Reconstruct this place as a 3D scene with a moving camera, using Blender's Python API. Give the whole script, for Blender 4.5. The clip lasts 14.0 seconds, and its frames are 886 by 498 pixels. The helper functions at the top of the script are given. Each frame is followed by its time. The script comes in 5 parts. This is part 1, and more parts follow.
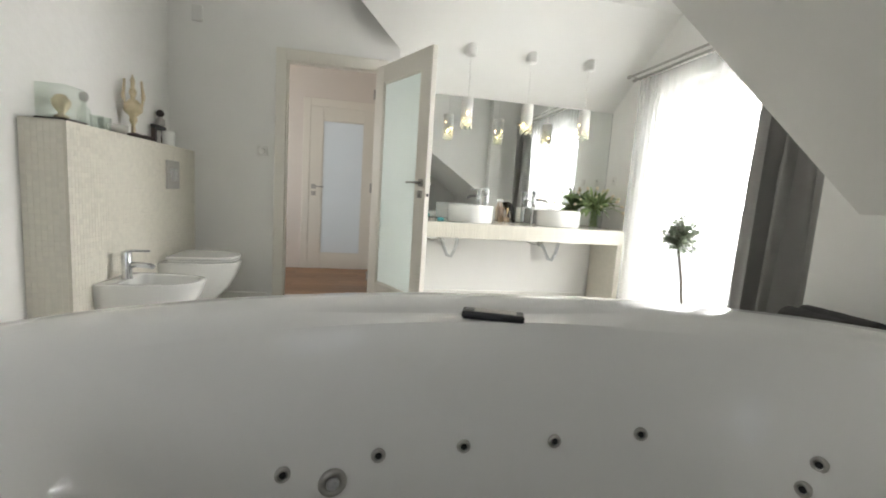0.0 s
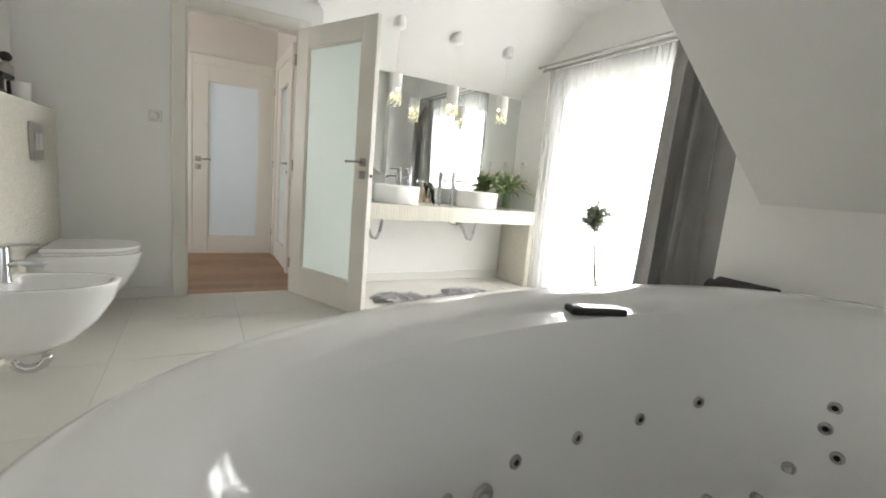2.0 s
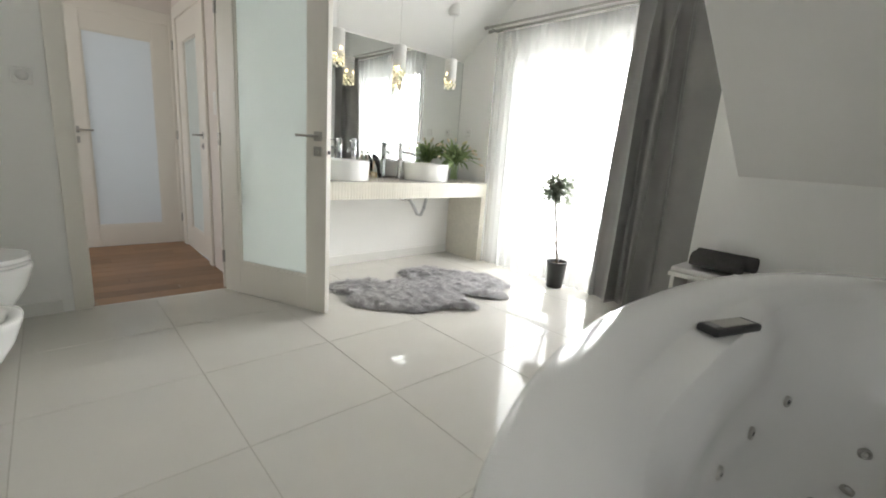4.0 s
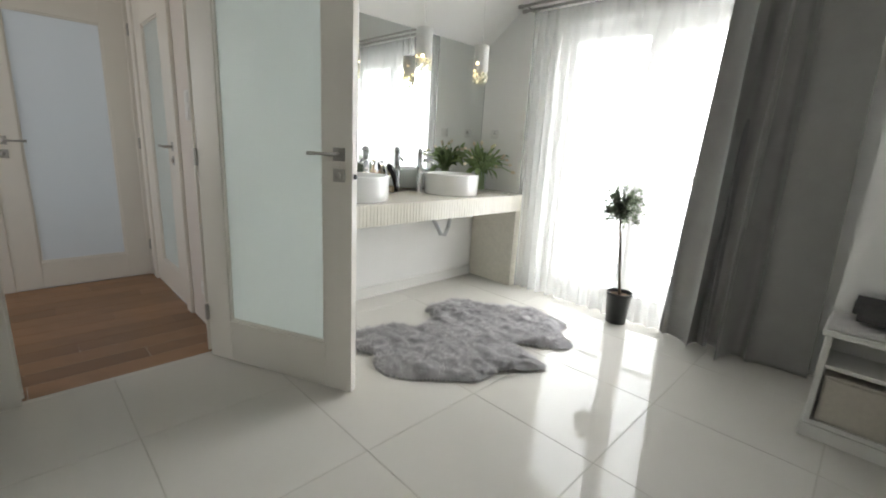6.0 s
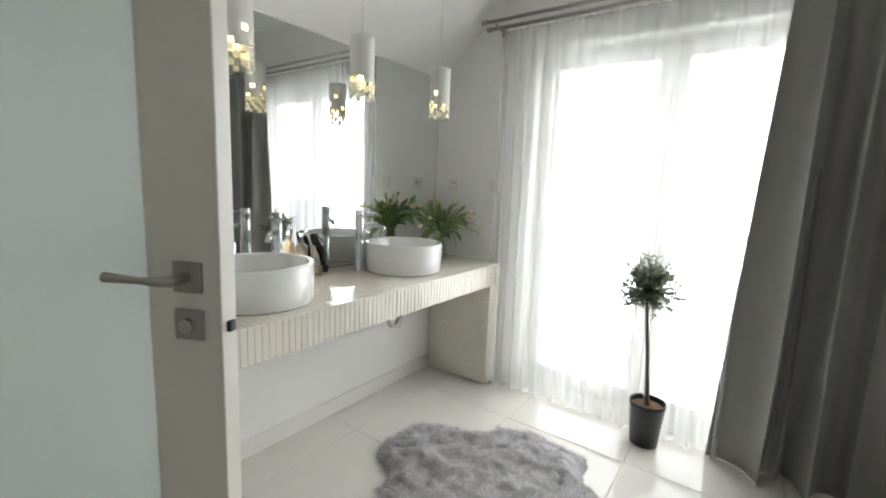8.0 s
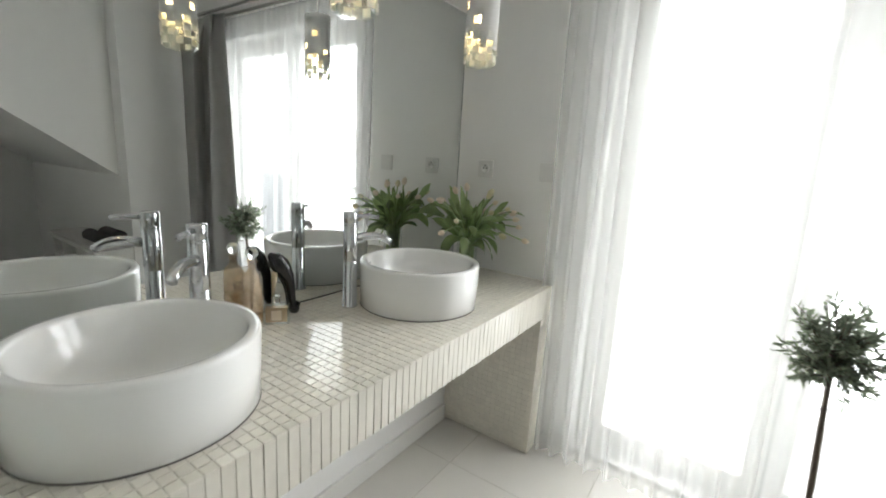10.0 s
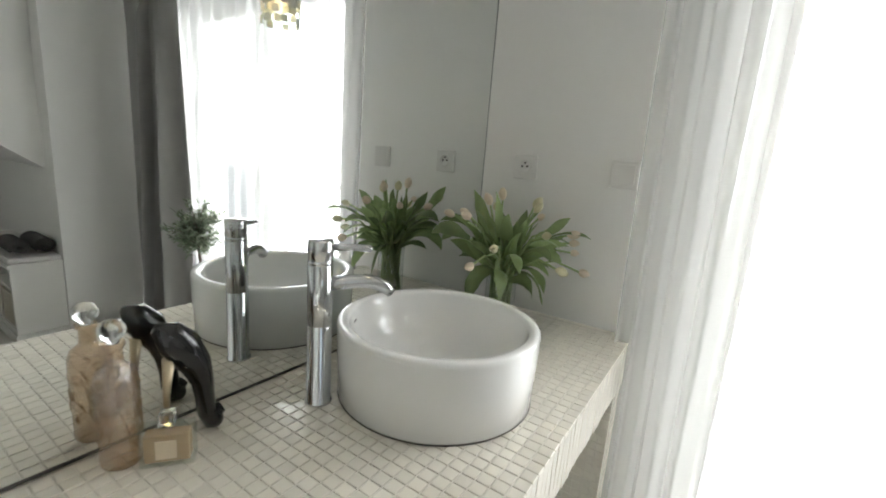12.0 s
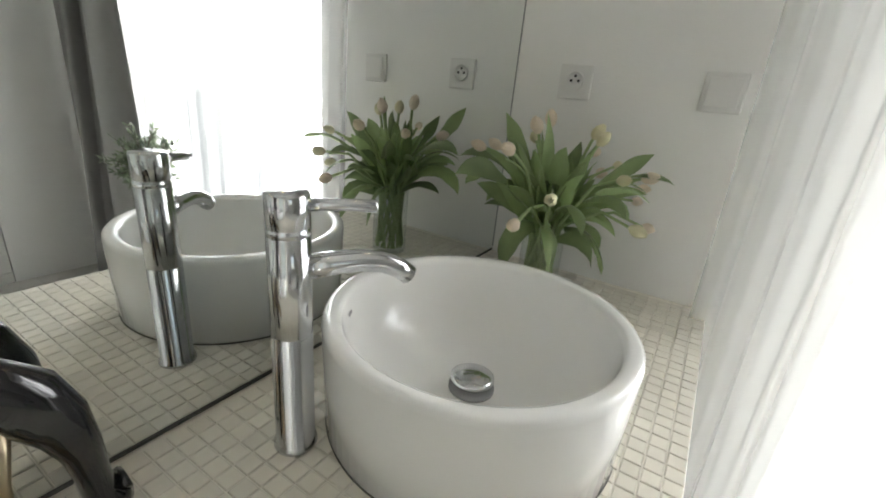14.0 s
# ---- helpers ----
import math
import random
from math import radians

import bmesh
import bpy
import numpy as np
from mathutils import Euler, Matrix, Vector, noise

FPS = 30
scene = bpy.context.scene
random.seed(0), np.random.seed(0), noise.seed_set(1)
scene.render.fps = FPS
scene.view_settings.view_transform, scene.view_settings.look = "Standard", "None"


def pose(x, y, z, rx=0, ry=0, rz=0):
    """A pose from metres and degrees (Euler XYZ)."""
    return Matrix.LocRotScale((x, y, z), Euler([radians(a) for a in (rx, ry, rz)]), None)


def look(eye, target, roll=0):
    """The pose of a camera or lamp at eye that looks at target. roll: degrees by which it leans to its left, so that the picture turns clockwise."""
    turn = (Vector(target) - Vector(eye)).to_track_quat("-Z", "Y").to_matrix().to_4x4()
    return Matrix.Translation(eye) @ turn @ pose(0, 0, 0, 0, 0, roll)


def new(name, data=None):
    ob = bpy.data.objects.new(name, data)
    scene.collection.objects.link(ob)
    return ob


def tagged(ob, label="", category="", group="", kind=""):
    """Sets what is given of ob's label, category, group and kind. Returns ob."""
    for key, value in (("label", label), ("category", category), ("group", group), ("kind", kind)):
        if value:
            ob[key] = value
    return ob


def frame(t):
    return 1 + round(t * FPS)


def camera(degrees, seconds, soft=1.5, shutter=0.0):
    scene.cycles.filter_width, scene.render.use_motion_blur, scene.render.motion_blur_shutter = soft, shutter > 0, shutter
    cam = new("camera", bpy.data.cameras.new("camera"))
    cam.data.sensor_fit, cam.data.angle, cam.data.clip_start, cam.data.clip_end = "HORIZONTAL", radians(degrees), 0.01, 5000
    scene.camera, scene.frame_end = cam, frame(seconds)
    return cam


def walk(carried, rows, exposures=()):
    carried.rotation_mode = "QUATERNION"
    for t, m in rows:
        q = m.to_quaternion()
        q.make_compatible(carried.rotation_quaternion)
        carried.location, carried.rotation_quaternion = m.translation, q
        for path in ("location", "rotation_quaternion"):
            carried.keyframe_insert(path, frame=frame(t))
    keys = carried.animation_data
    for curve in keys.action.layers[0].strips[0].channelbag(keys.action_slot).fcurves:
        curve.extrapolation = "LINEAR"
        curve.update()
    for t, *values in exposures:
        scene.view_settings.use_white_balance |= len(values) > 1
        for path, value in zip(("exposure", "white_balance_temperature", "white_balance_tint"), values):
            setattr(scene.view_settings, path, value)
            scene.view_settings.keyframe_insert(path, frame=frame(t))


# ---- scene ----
cam = camera(91.4, 14.0, soft=1.8, shutter=0.4)
METRES, EYE, TILT, LEAN, TURN = 5.0, 1.0, 0.0, 0.0, -11.4
ROWS = [
    (0.0, 0.0, 0.0, 0.0, 0.46, -6.94, -3.74),
    (0.5, -0.0277, -0.0001, -0.0008, -5.57, -7.03, -4.25),
    (1.0, -0.0568, 0.0067, 0.0005, -12.31, -7.57, -4.68),
    (1.5, -0.084, 0.0174, 0.0008, -14.62, -8.17, -4.73),
    (2.0, -0.1147, 0.0286, 0.0012, -17.59, -8.83, -5.1),
    (2.5, -0.1417, 0.0425, 0.0021, -19.56, -9.77, -4.89),
    (3.0, -0.164, 0.0598, 0.0035, -23.52, -10.67, -4.6),
    (5.5, -0.1829, 0.2369, 0.0247, -33.96, -14.18, -3.76),
    (6.0, -0.1663, 0.2866, 0.0305, -33.1, -13.62, -3.22),
    (6.5, -0.1446, 0.3316, 0.0377, -34.86, -12.39, -2.89),
    (7.0, -0.1196, 0.3788, 0.0459, -37.17, -10.57, -2.31),
    (7.5, -0.0985, 0.425, 0.0488, -39.87, -8.93, -2.56),
    (8.0, -0.0744, 0.4697, 0.0534, -42.59, -8.63, -2.4),
    (10.5, 0.043, 0.6539, 0.058, -43.29, -12.17, -3.55),
    (11.0, 0.0646, 0.6825, 0.0565, -40.8, -12.28, -3.21),
    (11.5, 0.0805, 0.7034, 0.0552, -41.83, -11.65, -3.7),
    (12.0, 0.0947, 0.7273, 0.0539, -44.5, -11.68, -4.2),
    (12.5, 0.1066, 0.7478, 0.0527, -46.42, -12.93, -4.86),
    (13.0, 0.1174, 0.7658, 0.0496, -46.28, -15.25, -4.95),
    (13.5, 0.126, 0.7778, 0.0467, -46.0, -17.68, -5.11),
    (14.0, 0.1324, 0.7873, 0.0442, -46.08, -20.33, -5.07),
]
walk(cam, [(t, pose(0, 0, EYE, TILT, LEAN, TURN) @ pose(METRES * x, METRES * y, METRES * z, 90 + pitch, roll, yaw)) for t, x, y, z, yaw, pitch, roll in ROWS], [(0.0, 0.80, 6720, 10), (2.0, 0.86, 6700, 10), (3.2, 0.76, 6680, 10), (5.3, 0.38, 6550, 10), (6.3, 0.22, 6520, 10), (7.5, 0.06, 6500, 10), (10.3, 0.06, 6500, 10), (11.5, 0.12, 6520, 10), (14.0, 0.24, 6600, 10)])

# ---- light ----
world = bpy.data.worlds.new("daylight")
scene.world = world
world.use_nodes = True
wn = world.node_tree.nodes
sky = wn.new("ShaderNodeTexSky")
sky.sky_type, sky.sun_disc = "NISHITA", False
sky.sun_elevation, sky.sun_rotation = radians(35), radians(120)
wn["Background"].inputs[1].default_value = 0.12
world.node_tree.links.new(sky.outputs[0], wn["Background"].inputs[0])


def area_lamp(name, m, w, h, power, colour=(1, 1, 1)):
    d = bpy.data.lights.new(name, "AREA")
    d.shape, d.size, d.size_y, d.energy, d.color = "RECTANGLE", w, h, power, colour
    ob = new(name, d)
    ob.matrix_world = m
    return ob


YB = -0.85                    # back wall
# daylight of the balcony door, added fills behind the tub and in the hall, daylight behind the hall door
area_lamp("window_daylight", look((3.9, 2.8, 1.3), (0, 2.8, 0.7)), 3.4, 3.6, 246, (0.96, 0.98, 1.0))
# added fill from an invented opening, evens out the tub and door wall
area_lamp("back_window_daylight", look((-0.55, YB - 0.24, 1.62), (-0.45, 2.2, 0.75)), 1.25, 0.95, 2.1, (1.0, 0.98, 0.95))
# added hall fill, shining through a made-up opening in the left wall
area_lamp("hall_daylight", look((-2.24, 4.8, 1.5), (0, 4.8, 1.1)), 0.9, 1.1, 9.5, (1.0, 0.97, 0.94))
area_lamp("far_room_daylight", look((-0.17, 6.6, 1.4), (-0.17, 5.6, 1.1)), 1.1, 1.8, 5.2, (0.88, 0.94, 1.0))


# ---- materials ----
def mat(name, colour, rough=0.5, metal=0.0, var=0.06, scale=6.0, bump=0.0, bscale=60.0, coat=0.0, trans=0.0, ior=1.45, sheen=0.0, spec=0.5, vary="", amount=0.06, thin=0.0):
    """A surface with two scales of tone and a fine relief."""
    m = bpy.data.materials.new(name)
    m.use_nodes = True
    nt = m.node_tree
    b = nt.nodes["Principled BSDF"]
    b.inputs["Roughness"].default_value = rough
    b.inputs["Metallic"].default_value = metal
    b.inputs["Coat Weight"].default_value = coat
    b.inputs["Coat Roughness"].default_value = 0.05
    b.inputs["Transmission Weight"].default_value = trans
    b.inputs["IOR"].default_value = ior
    b.inputs["Sheen Weight"].default_value = sheen
    b.inputs["Specular IOR Level"].default_value = spec
    tc = nt.nodes.new("ShaderNodeTexCoord")
    n1 = nt.nodes.new("ShaderNodeTexNoise")
    n1.inputs["Scale"].default_value, n1.inputs["Detail"].default_value = scale, 6
    nt.links.new(tc.outputs["Object"], n1.inputs["Vector"])
    ramp = nt.nodes.new("ShaderNodeMix")
    ramp.data_type = "RGBA"
    ramp.inputs["A"].default_value = (*[min(1, c * (1 - var)) for c in colour], 1)
    ramp.inputs["B"].default_value = (*[min(1, c * (1 + var)) for c in colour], 1)
    nt.links.new(n1.outputs["Fac"], ramp.inputs["Factor"])
    nt.links.new(ramp.outputs["Result"], b.inputs["Base Color"])
    if vary:
        info = nt.nodes.new("ShaderNodeObjectInfo" if vary == "object" else "ShaderNodeNewGeometry")
        mr = nt.nodes.new("ShaderNodeMapRange")
        mr.inputs["To Min"].default_value, mr.inputs["To Max"].default_value = 1 - amount, 1 + amount
        nt.links.new(info.outputs["Random" if vary == "object" else "Random Per Island"], mr.inputs["Value"])
        hsv = nt.nodes.new("ShaderNodeHueSaturation")
        nt.links.new(mr.outputs["Result"], hsv.inputs["Value"])
        nt.links.new(ramp.outputs["Result"], hsv.inputs["Color"])
        nt.links.new(hsv.outputs["Color"], b.inputs["Base Color"])
    if thin:
        # light also comes through from behind
        tl, mx = nt.nodes.new("ShaderNodeBsdfTranslucent"), nt.nodes.new("ShaderNodeMixShader")
        mx.inputs[0].default_value = thin
        src = b.inputs["Base Color"].links[0].from_socket
        nt.links.new(src, tl.inputs["Color"])
        nt.links.new(b.outputs[0], mx.inputs[1])
        nt.links.new(tl.outputs[0], mx.inputs[2])
        nt.links.new(mx.outputs[0], nt.nodes["Material Output"].inputs["Surface"])
    if bump:
        n2 = nt.nodes.new("ShaderNodeTexNoise")
        n2.inputs["Scale"].default_value, n2.inputs["Detail"].default_value = bscale, 4
        nt.links.new(tc.outputs["Object"], n2.inputs["Vector"])
        bp = nt.nodes.new("ShaderNodeBump")
        bp.inputs["Strength"].default_value, bp.inputs["Distance"].default_value = bump, 0.004
        nt.links.new(n2.outputs["Fac"], bp.inputs["Height"])
        nt.links.new(bp.outputs["Normal"], b.inputs["Normal"])
    return m


WALL = mat("wall_paint", (0.87, 0.863, 0.835), 0.75, var=0.02, bump=0.15, bscale=180)
CEIL = mat("ceiling_paint", (0.87, 0.863, 0.835), 0.8, var=0.02, bump=0.1, bscale=150)
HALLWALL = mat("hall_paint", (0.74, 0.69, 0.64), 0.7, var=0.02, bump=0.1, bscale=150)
PAPER = mat("relief_wallpaper", (0.87, 0.863, 0.835), 0.6, var=0.03, scale=14, bump=0.9, bscale=22)
TILE = mat("polished_tile", (0.655, 0.635, 0.585), 0.012, var=0.05, scale=3, spec=0.3, vary="object", amount=0.015)
# silicone of the mirror joint, and the painted shade under the basins
SEALSHADE = mat("dark_seal_and_gap_shade", (0.10, 0.095, 0.085), 0.7, var=0.2, scale=60)
GROUT = mat("grout", (0.50, 0.48, 0.42), 0.9, var=0.08, scale=30)
CREAM = mat("cream_mosaic", (0.77, 0.735, 0.645), 0.07, var=0.05, scale=40, spec=0.6, vary="island", amount=0.035)
CREAMPIECE = mat("cream_mosaic_piece", (0.77, 0.735, 0.645), 0.07, var=0.05, scale=40, spec=0.6, vary="object")
MORTAR = mat("mosaic_mortar", (0.75, 0.715, 0.63), 0.9, var=0.12, scale=60)
DOORPAINT = mat("cream_door_lacquer", (0.80, 0.77, 0.70), 0.35, var=0.015, scale=4, bump=0.03, bscale=90)
TRIM = mat("white_trim", (0.80, 0.79, 0.75), 0.4, var=0.02)
CHROME = mat("chrome", (0.66, 0.67, 0.68), 0.11, metal=1.0, var=0.02)
STEEL = mat("satin_steel", (0.47, 0.455, 0.43), 0.32, metal=1.0, var=0.05, scale=40)
CERAMIC = mat("white_glazed_ceramic", (0.87, 0.87, 0.85), 0.08, var=0.01, coat=0.4, spec=0.6)
ACRYLIC = mat("white_acrylic", (0.85, 0.845, 0.825), 0.07, var=0.01, coat=0.1, spec=0.35)
BLACK = mat("black_plastic", (0.02, 0.02, 0.022), 0.3, var=0.2, scale=30)
MIRROR = mat("mirror_silver", (0.84, 0.86, 0.85), 0.0, metal=1.0, var=0.0)
CURTAIN = mat("grey_satin_curtain", (0.27, 0.264, 0.25), 0.38, var=0.12, scale=9, bump=0.3, bscale=240, sheen=0.3)
FROST = mat("frosted_glass", (0.87, 0.915, 0.895), 0.32, var=0.02, scale=3, bump=0.15, bscale=400, thin=0.45)
FROSTBLUE = mat("frosted_white_glass", (0.85, 0.88, 0.90), 0.35, var=0.02, scale=3, bump=0.15, bscale=400, thin=0.5)
GLASS = mat("clear_glass", (0.97, 0.98, 0.97), 0.0, var=0.0, trans=1.0)
BENCHPAINT = mat("white_bench_paint", (0.74, 0.73, 0.69), 0.5, var=0.03, bump=0.06)
BASKET = mat("beige_fabric_box", (0.54, 0.50, 0.43), 0.9, var=0.1, scale=50, bump=0.4, bscale=300)
TOWEL = mat("dark_grey_towel", (0.075, 0.072, 0.07), 0.95, var=0.3, scale=60, bump=1.0, bscale=420)
FUR = mat("grey_fur", (0.34, 0.33, 0.333), 0.8, var=0.35, scale=16, bump=0.6, bscale=160)
POT = mat("black_pot", (0.018, 0.018, 0.018), 0.35, var=0.3, scale=20)
SOIL = mat("soil", (0.12, 0.075, 0.045), 1.0, var=0.5, scale=80, bump=1.0, bscale=200)
BARK = mat("olive_bark", (0.10, 0.075, 0.055), 0.9, var=0.3, scale=60, bump=0.8, bscale=150)
OLIVE = mat("olive_leaf", (0.15, 0.18, 0.12), 0.5, var=0.3, scale=12, vary="island", amount=0.4, thin=0.35)
TULIPLEAF = mat("tulip_leaf", (0.28, 0.37, 0.17), 0.36, var=0.3, scale=25, vary="object", amount=0.35, thin=0.4)
PETAL = mat("tulip_petal", (0.82, 0.72, 0.59), 0.6, var=0.2, scale=60, thin=0.35)
WOOD = mat("oak_floor", (0.26, 0.145, 0.075), 0.35, var=0.25, scale=9, vary="object", amount=0.25)
FURHAIR = mat("grey_fur_hair", (0.48, 0.468, 0.472), 0.7, var=0.38, scale=17, vary="island", amount=0.35)
LITGLASS = mat("milky_glass", (0.86, 0.85, 0.80), 0.1, var=0.02, thin=0.6)
BULB = mat("warm_bulb", (1, 0.8, 0.5), 0.4)
GOLD = mat("aged_gold", (0.58, 0.49, 0.34), 0.3, metal=1.0, var=0.2, scale=40)
DARK = mat("dark_brown_wood", (0.05, 0.035, 0.03), 0.5, var=0.3, scale=30)
PLASTIC = mat("white_plastic", (0.78, 0.77, 0.74), 0.3, var=0.01)
RUBBER = mat("grey_pipe", (0.55, 0.56, 0.56), 0.35, var=0.05)
RAILING = mat("white_railing_paint", (0.8, 0.8, 0.8), 0.5, var=0.05)
IRON = mat("railing_iron", (0.3, 0.3, 0.3), 0.5, var=0.1)
CONCRETE = mat("balcony_slab", (0.45, 0.44, 0.42), 0.9, var=0.15, scale=8, bump=0.4)
def thin_glass(name, colour, relief=0.0, gloss=0.04):
    """Thin glass: see-through with a gloss at glancing angles."""
    m = bpy.data.materials.new(name)
    m.use_nodes = True
    tn = m.node_tree
    for old in list(tn.nodes):
        tn.nodes.remove(old)
    out, tr, gl, fr, mx = (tn.nodes.new("ShaderNode" + k) for k in ("OutputMaterial", "BsdfTransparent", "BsdfGlossy", "LayerWeight", "MixShader"))
    pw, sc = tn.nodes.new("ShaderNodeMath"), tn.nodes.new("ShaderNodeMath")
    tr.inputs["Color"].default_value = (*colour, 1)
    gl.inputs["Roughness"].default_value = 0.03
    fr.inputs["Blend"].default_value = 0.5
    pw.operation, sc.operation = "POWER", "MULTIPLY_ADD"
    pw.inputs[1].default_value, sc.inputs[1].default_value, sc.inputs[2].default_value = 4.0, 0.6, gloss
    tn.links.new(fr.outputs["Facing"], pw.inputs[0])
    tn.links.new(pw.outputs[0], sc.inputs[0])
    tn.links.new(sc.outputs[0], mx.inputs[0])
    tn.links.new(tr.outputs[0], mx.inputs[1])
    tn.links.new(gl.outputs[0], mx.inputs[2])
    tn.links.new(mx.outputs[0], out.inputs[0])
    if relief:
        tc, nz, bp = tn.nodes.new("ShaderNodeTexCoord"), tn.nodes.new("ShaderNodeTexNoise"), tn.nodes.new("ShaderNodeBump")
        nz.inputs["Scale"].default_value = 150
        bp.inputs["Strength"].default_value, bp.inputs["Distance"].default_value = relief, 0.004
        tn.links.new(tc.outputs["Object"], nz.inputs["Vector"])
        tn.links.new(nz.outputs["Fac"], bp.inputs["Height"])
        tn.links.new(bp.outputs["Normal"], gl.inputs["Normal"])
        tn.links.new(bp.outputs["Normal"], fr.inputs["Normal"])
    return m


THIN = thin_glass("thin_clear_glass", (0.94, 0.97, 0.95), 0.0, 0.07)
AMBER = thin_glass("amber_glass", (0.92, 0.78, 0.62), 1.0, 0.28)
SHEER = bpy.data.materials.new("sheer_voile")
SHEER.use_nodes = True
st = SHEER.node_tree
for old in list(st.nodes):
    st.nodes.remove(old)
s_out, s_tl, s_df, s_tr = (st.nodes.new("ShaderNode" + k) for k in ("OutputMaterial", "BsdfTranslucent", "BsdfDiffuse", "BsdfTransparent"))
s_m1, s_m2 = st.nodes.new("ShaderNodeMixShader"), st.nodes.new("ShaderNodeMixShader")
s_m2.inputs[0].default_value = 0.29
for nd in (s_tl, s_df):
    nd.inputs["Color"].default_value = (0.84, 0.84, 0.84, 1)
s_m1.inputs[0].default_value = 0.6
st.links.new(s_tl.outputs[0], s_m1.inputs[1])
st.links.new(s_df.outputs[0], s_m1.inputs[2])
st.links.new(s_tr.outputs[0], s_m2.inputs[1])
st.links.new(s_m1.outputs[0], s_m2.inputs[2])
st.links.new(s_m2.outputs[0], s_out.inputs[0])
bn = BULB.node_tree.nodes["Principled BSDF"]
bn.inputs["Emission Color"].default_value = (1, 0.72, 0.36, 1)
bn.inputs["Emission Strength"].default_value = 25


# ---- building helpers ----
def mesh_of(bm, name, smooth=False):
    me = bpy.data.meshes.new(name)
    bm.normal_update()
    bm.to_mesh(me)
    bm.free()
    if smooth:
        for p in me.polygons:
            p.use_smooth = True
    return me


def part(name, bm, material, parent=None, label="", smooth=False):
    """Links a bmesh as one mesh object, under a thing or a part."""
    me = mesh_of(bm, name, smooth)
    me.materials.append(material)
    ob = new(name, me)
    if parent is not None:
        ob.parent = parent
        ob.matrix_parent_inverse = parent.matrix_world.inverted()
    if label:
        ob["label"] = label
    return ob


def empty(name, x=0, y=0, z=0, rz=0):
    ob = new(name)
    ob.matrix_world = pose(x, y, z, 0, 0, rz)
    ob.empty_display_size = 0.1
    return ob


def put(ob, m):
    ob.matrix_basis = m
    return ob


def box(x0, x1, y0, y1, z0, z1, bevel=0.0, bm=None, seg=2):
    bm = bm or bmesh.new()
    r = bmesh.ops.create_cube(bm, size=1.0)
    vs = r["verts"]
    for v in vs:
        v.co = Vector(((x0 + x1) / 2 + v.co.x * (x1 - x0), (y0 + y1) / 2 + v.co.y * (y1 - y0), (z0 + z1) / 2 + v.co.z * (z1 - z0)))
    if bevel:
        es = list({e for v in vs for e in v.link_edges})
        bmesh.ops.bevel(bm, geom=es, offset=bevel, segments=seg, affect="EDGES", profile=0.5)
    return bm


def prism(poly, axis, a, b, bm=None):
    """Extrudes a polygon of two coordinates along an axis from a to b."""
    bm = bm or bmesh.new()

    def at(p, c):
        return {"x": (c, p[0], p[1]), "y": (p[0], c, p[1]), "z": (p[0], p[1], c)}[axis]
    lo = [bm.verts.new(at(p, a)) for p in poly]
    hi = [bm.verts.new(at(p, b)) for p in poly]
    n = len(poly)
    bm.faces.new(lo)
    bm.faces.new(hi)
    for i in range(n):
        bm.faces.new((lo[i], lo[(i + 1) % n], hi[(i + 1) % n], hi[i]))
    bmesh.ops.recalc_face_normals(bm, faces=bm.faces)
    return bm


def lathe(profile, n=40, cx=0.0, cy=0.0, bm=None):
    """Turns (radius, height) pairs round a vertical axis."""
    bm = bm or bmesh.new()
    rings = []
    for r, z in profile:
        if r < 1e-5:
            rings.append([bm.verts.new((cx, cy, z))])
        else:
            rings.append([bm.verts.new((cx + r * math.cos(2 * math.pi * i / n), cy + r * math.sin(2 * math.pi * i / n), z)) for i in range(n)])
    for a, b in zip(rings, rings[1:]):
        for i in range(n):
            j = (i + 1) % n
            if len(a) == 1 and len(b) > 1:
                bm.faces.new((a[0], b[j], b[i]))
            elif len(b) == 1 and len(a) > 1:
                bm.faces.new((a[i], a[j], b[0]))
            elif len(a) > 1:
                bm.faces.new((a[i], a[j], b[j], b[i]))
    bmesh.ops.recalc_face_normals(bm, faces=bm.faces)
    return bm


def tube(points, radii, n=12, bm=None, cap=True):
    """A round tube along points, with a radius for each or one for all."""
    bm = bm or bmesh.new()
    pts = [Vector(p) for p in points]
    if not hasattr(radii, "__len__"):
        radii = [radii] * len(pts)
    rings, up = [], None
    for i, p in enumerate(pts):
        d = (pts[min(i + 1, len(pts) - 1)] - pts[max(i - 1, 0)]).normalized()
        if up is None:
            up = d.orthogonal().normalized()
        up = (up - d * up.dot(d)).normalized()
        s = d.cross(up)
        rings.append([bm.verts.new(p + radii[i] * (math.cos(2 * math.pi * k / n) * up + math.sin(2 * math.pi * k / n) * s)) for k in range(n)])
    for a, b in zip(rings, rings[1:]):
        for k in range(n):
            bm.faces.new((a[k], a[(k + 1) % n], b[(k + 1) % n], b[k]))
    if cap:
        bm.faces.new(rings[0][::-1])
        bm.faces.new(rings[-1])
    return bm


def structure(name, bm, material, label, smooth=False):
    return tagged(part(name, bm, material, None, "", smooth), label, "structure", kind="structure")


# ---- plan ----
XL, XR = -1.51, 2.565          # left wall, window wall
YD, YV = 3.90, 4.235 # back wall, door wall, mirror wall
CH = 2.62                     # flat ceiling
YC = 1.45                     # where the low roof over the tub ends
KNEE, PITCH, KX = 1.038, 0.70, 2.056   # knee wall height, roof pitch, knee wall face


def roof_low(x):
    return min(CH, KNEE + PITCH * (KX - x))


def slope_vanity(y):
    return min(CH, 2.005 + 0.73 * (4.20 - y))


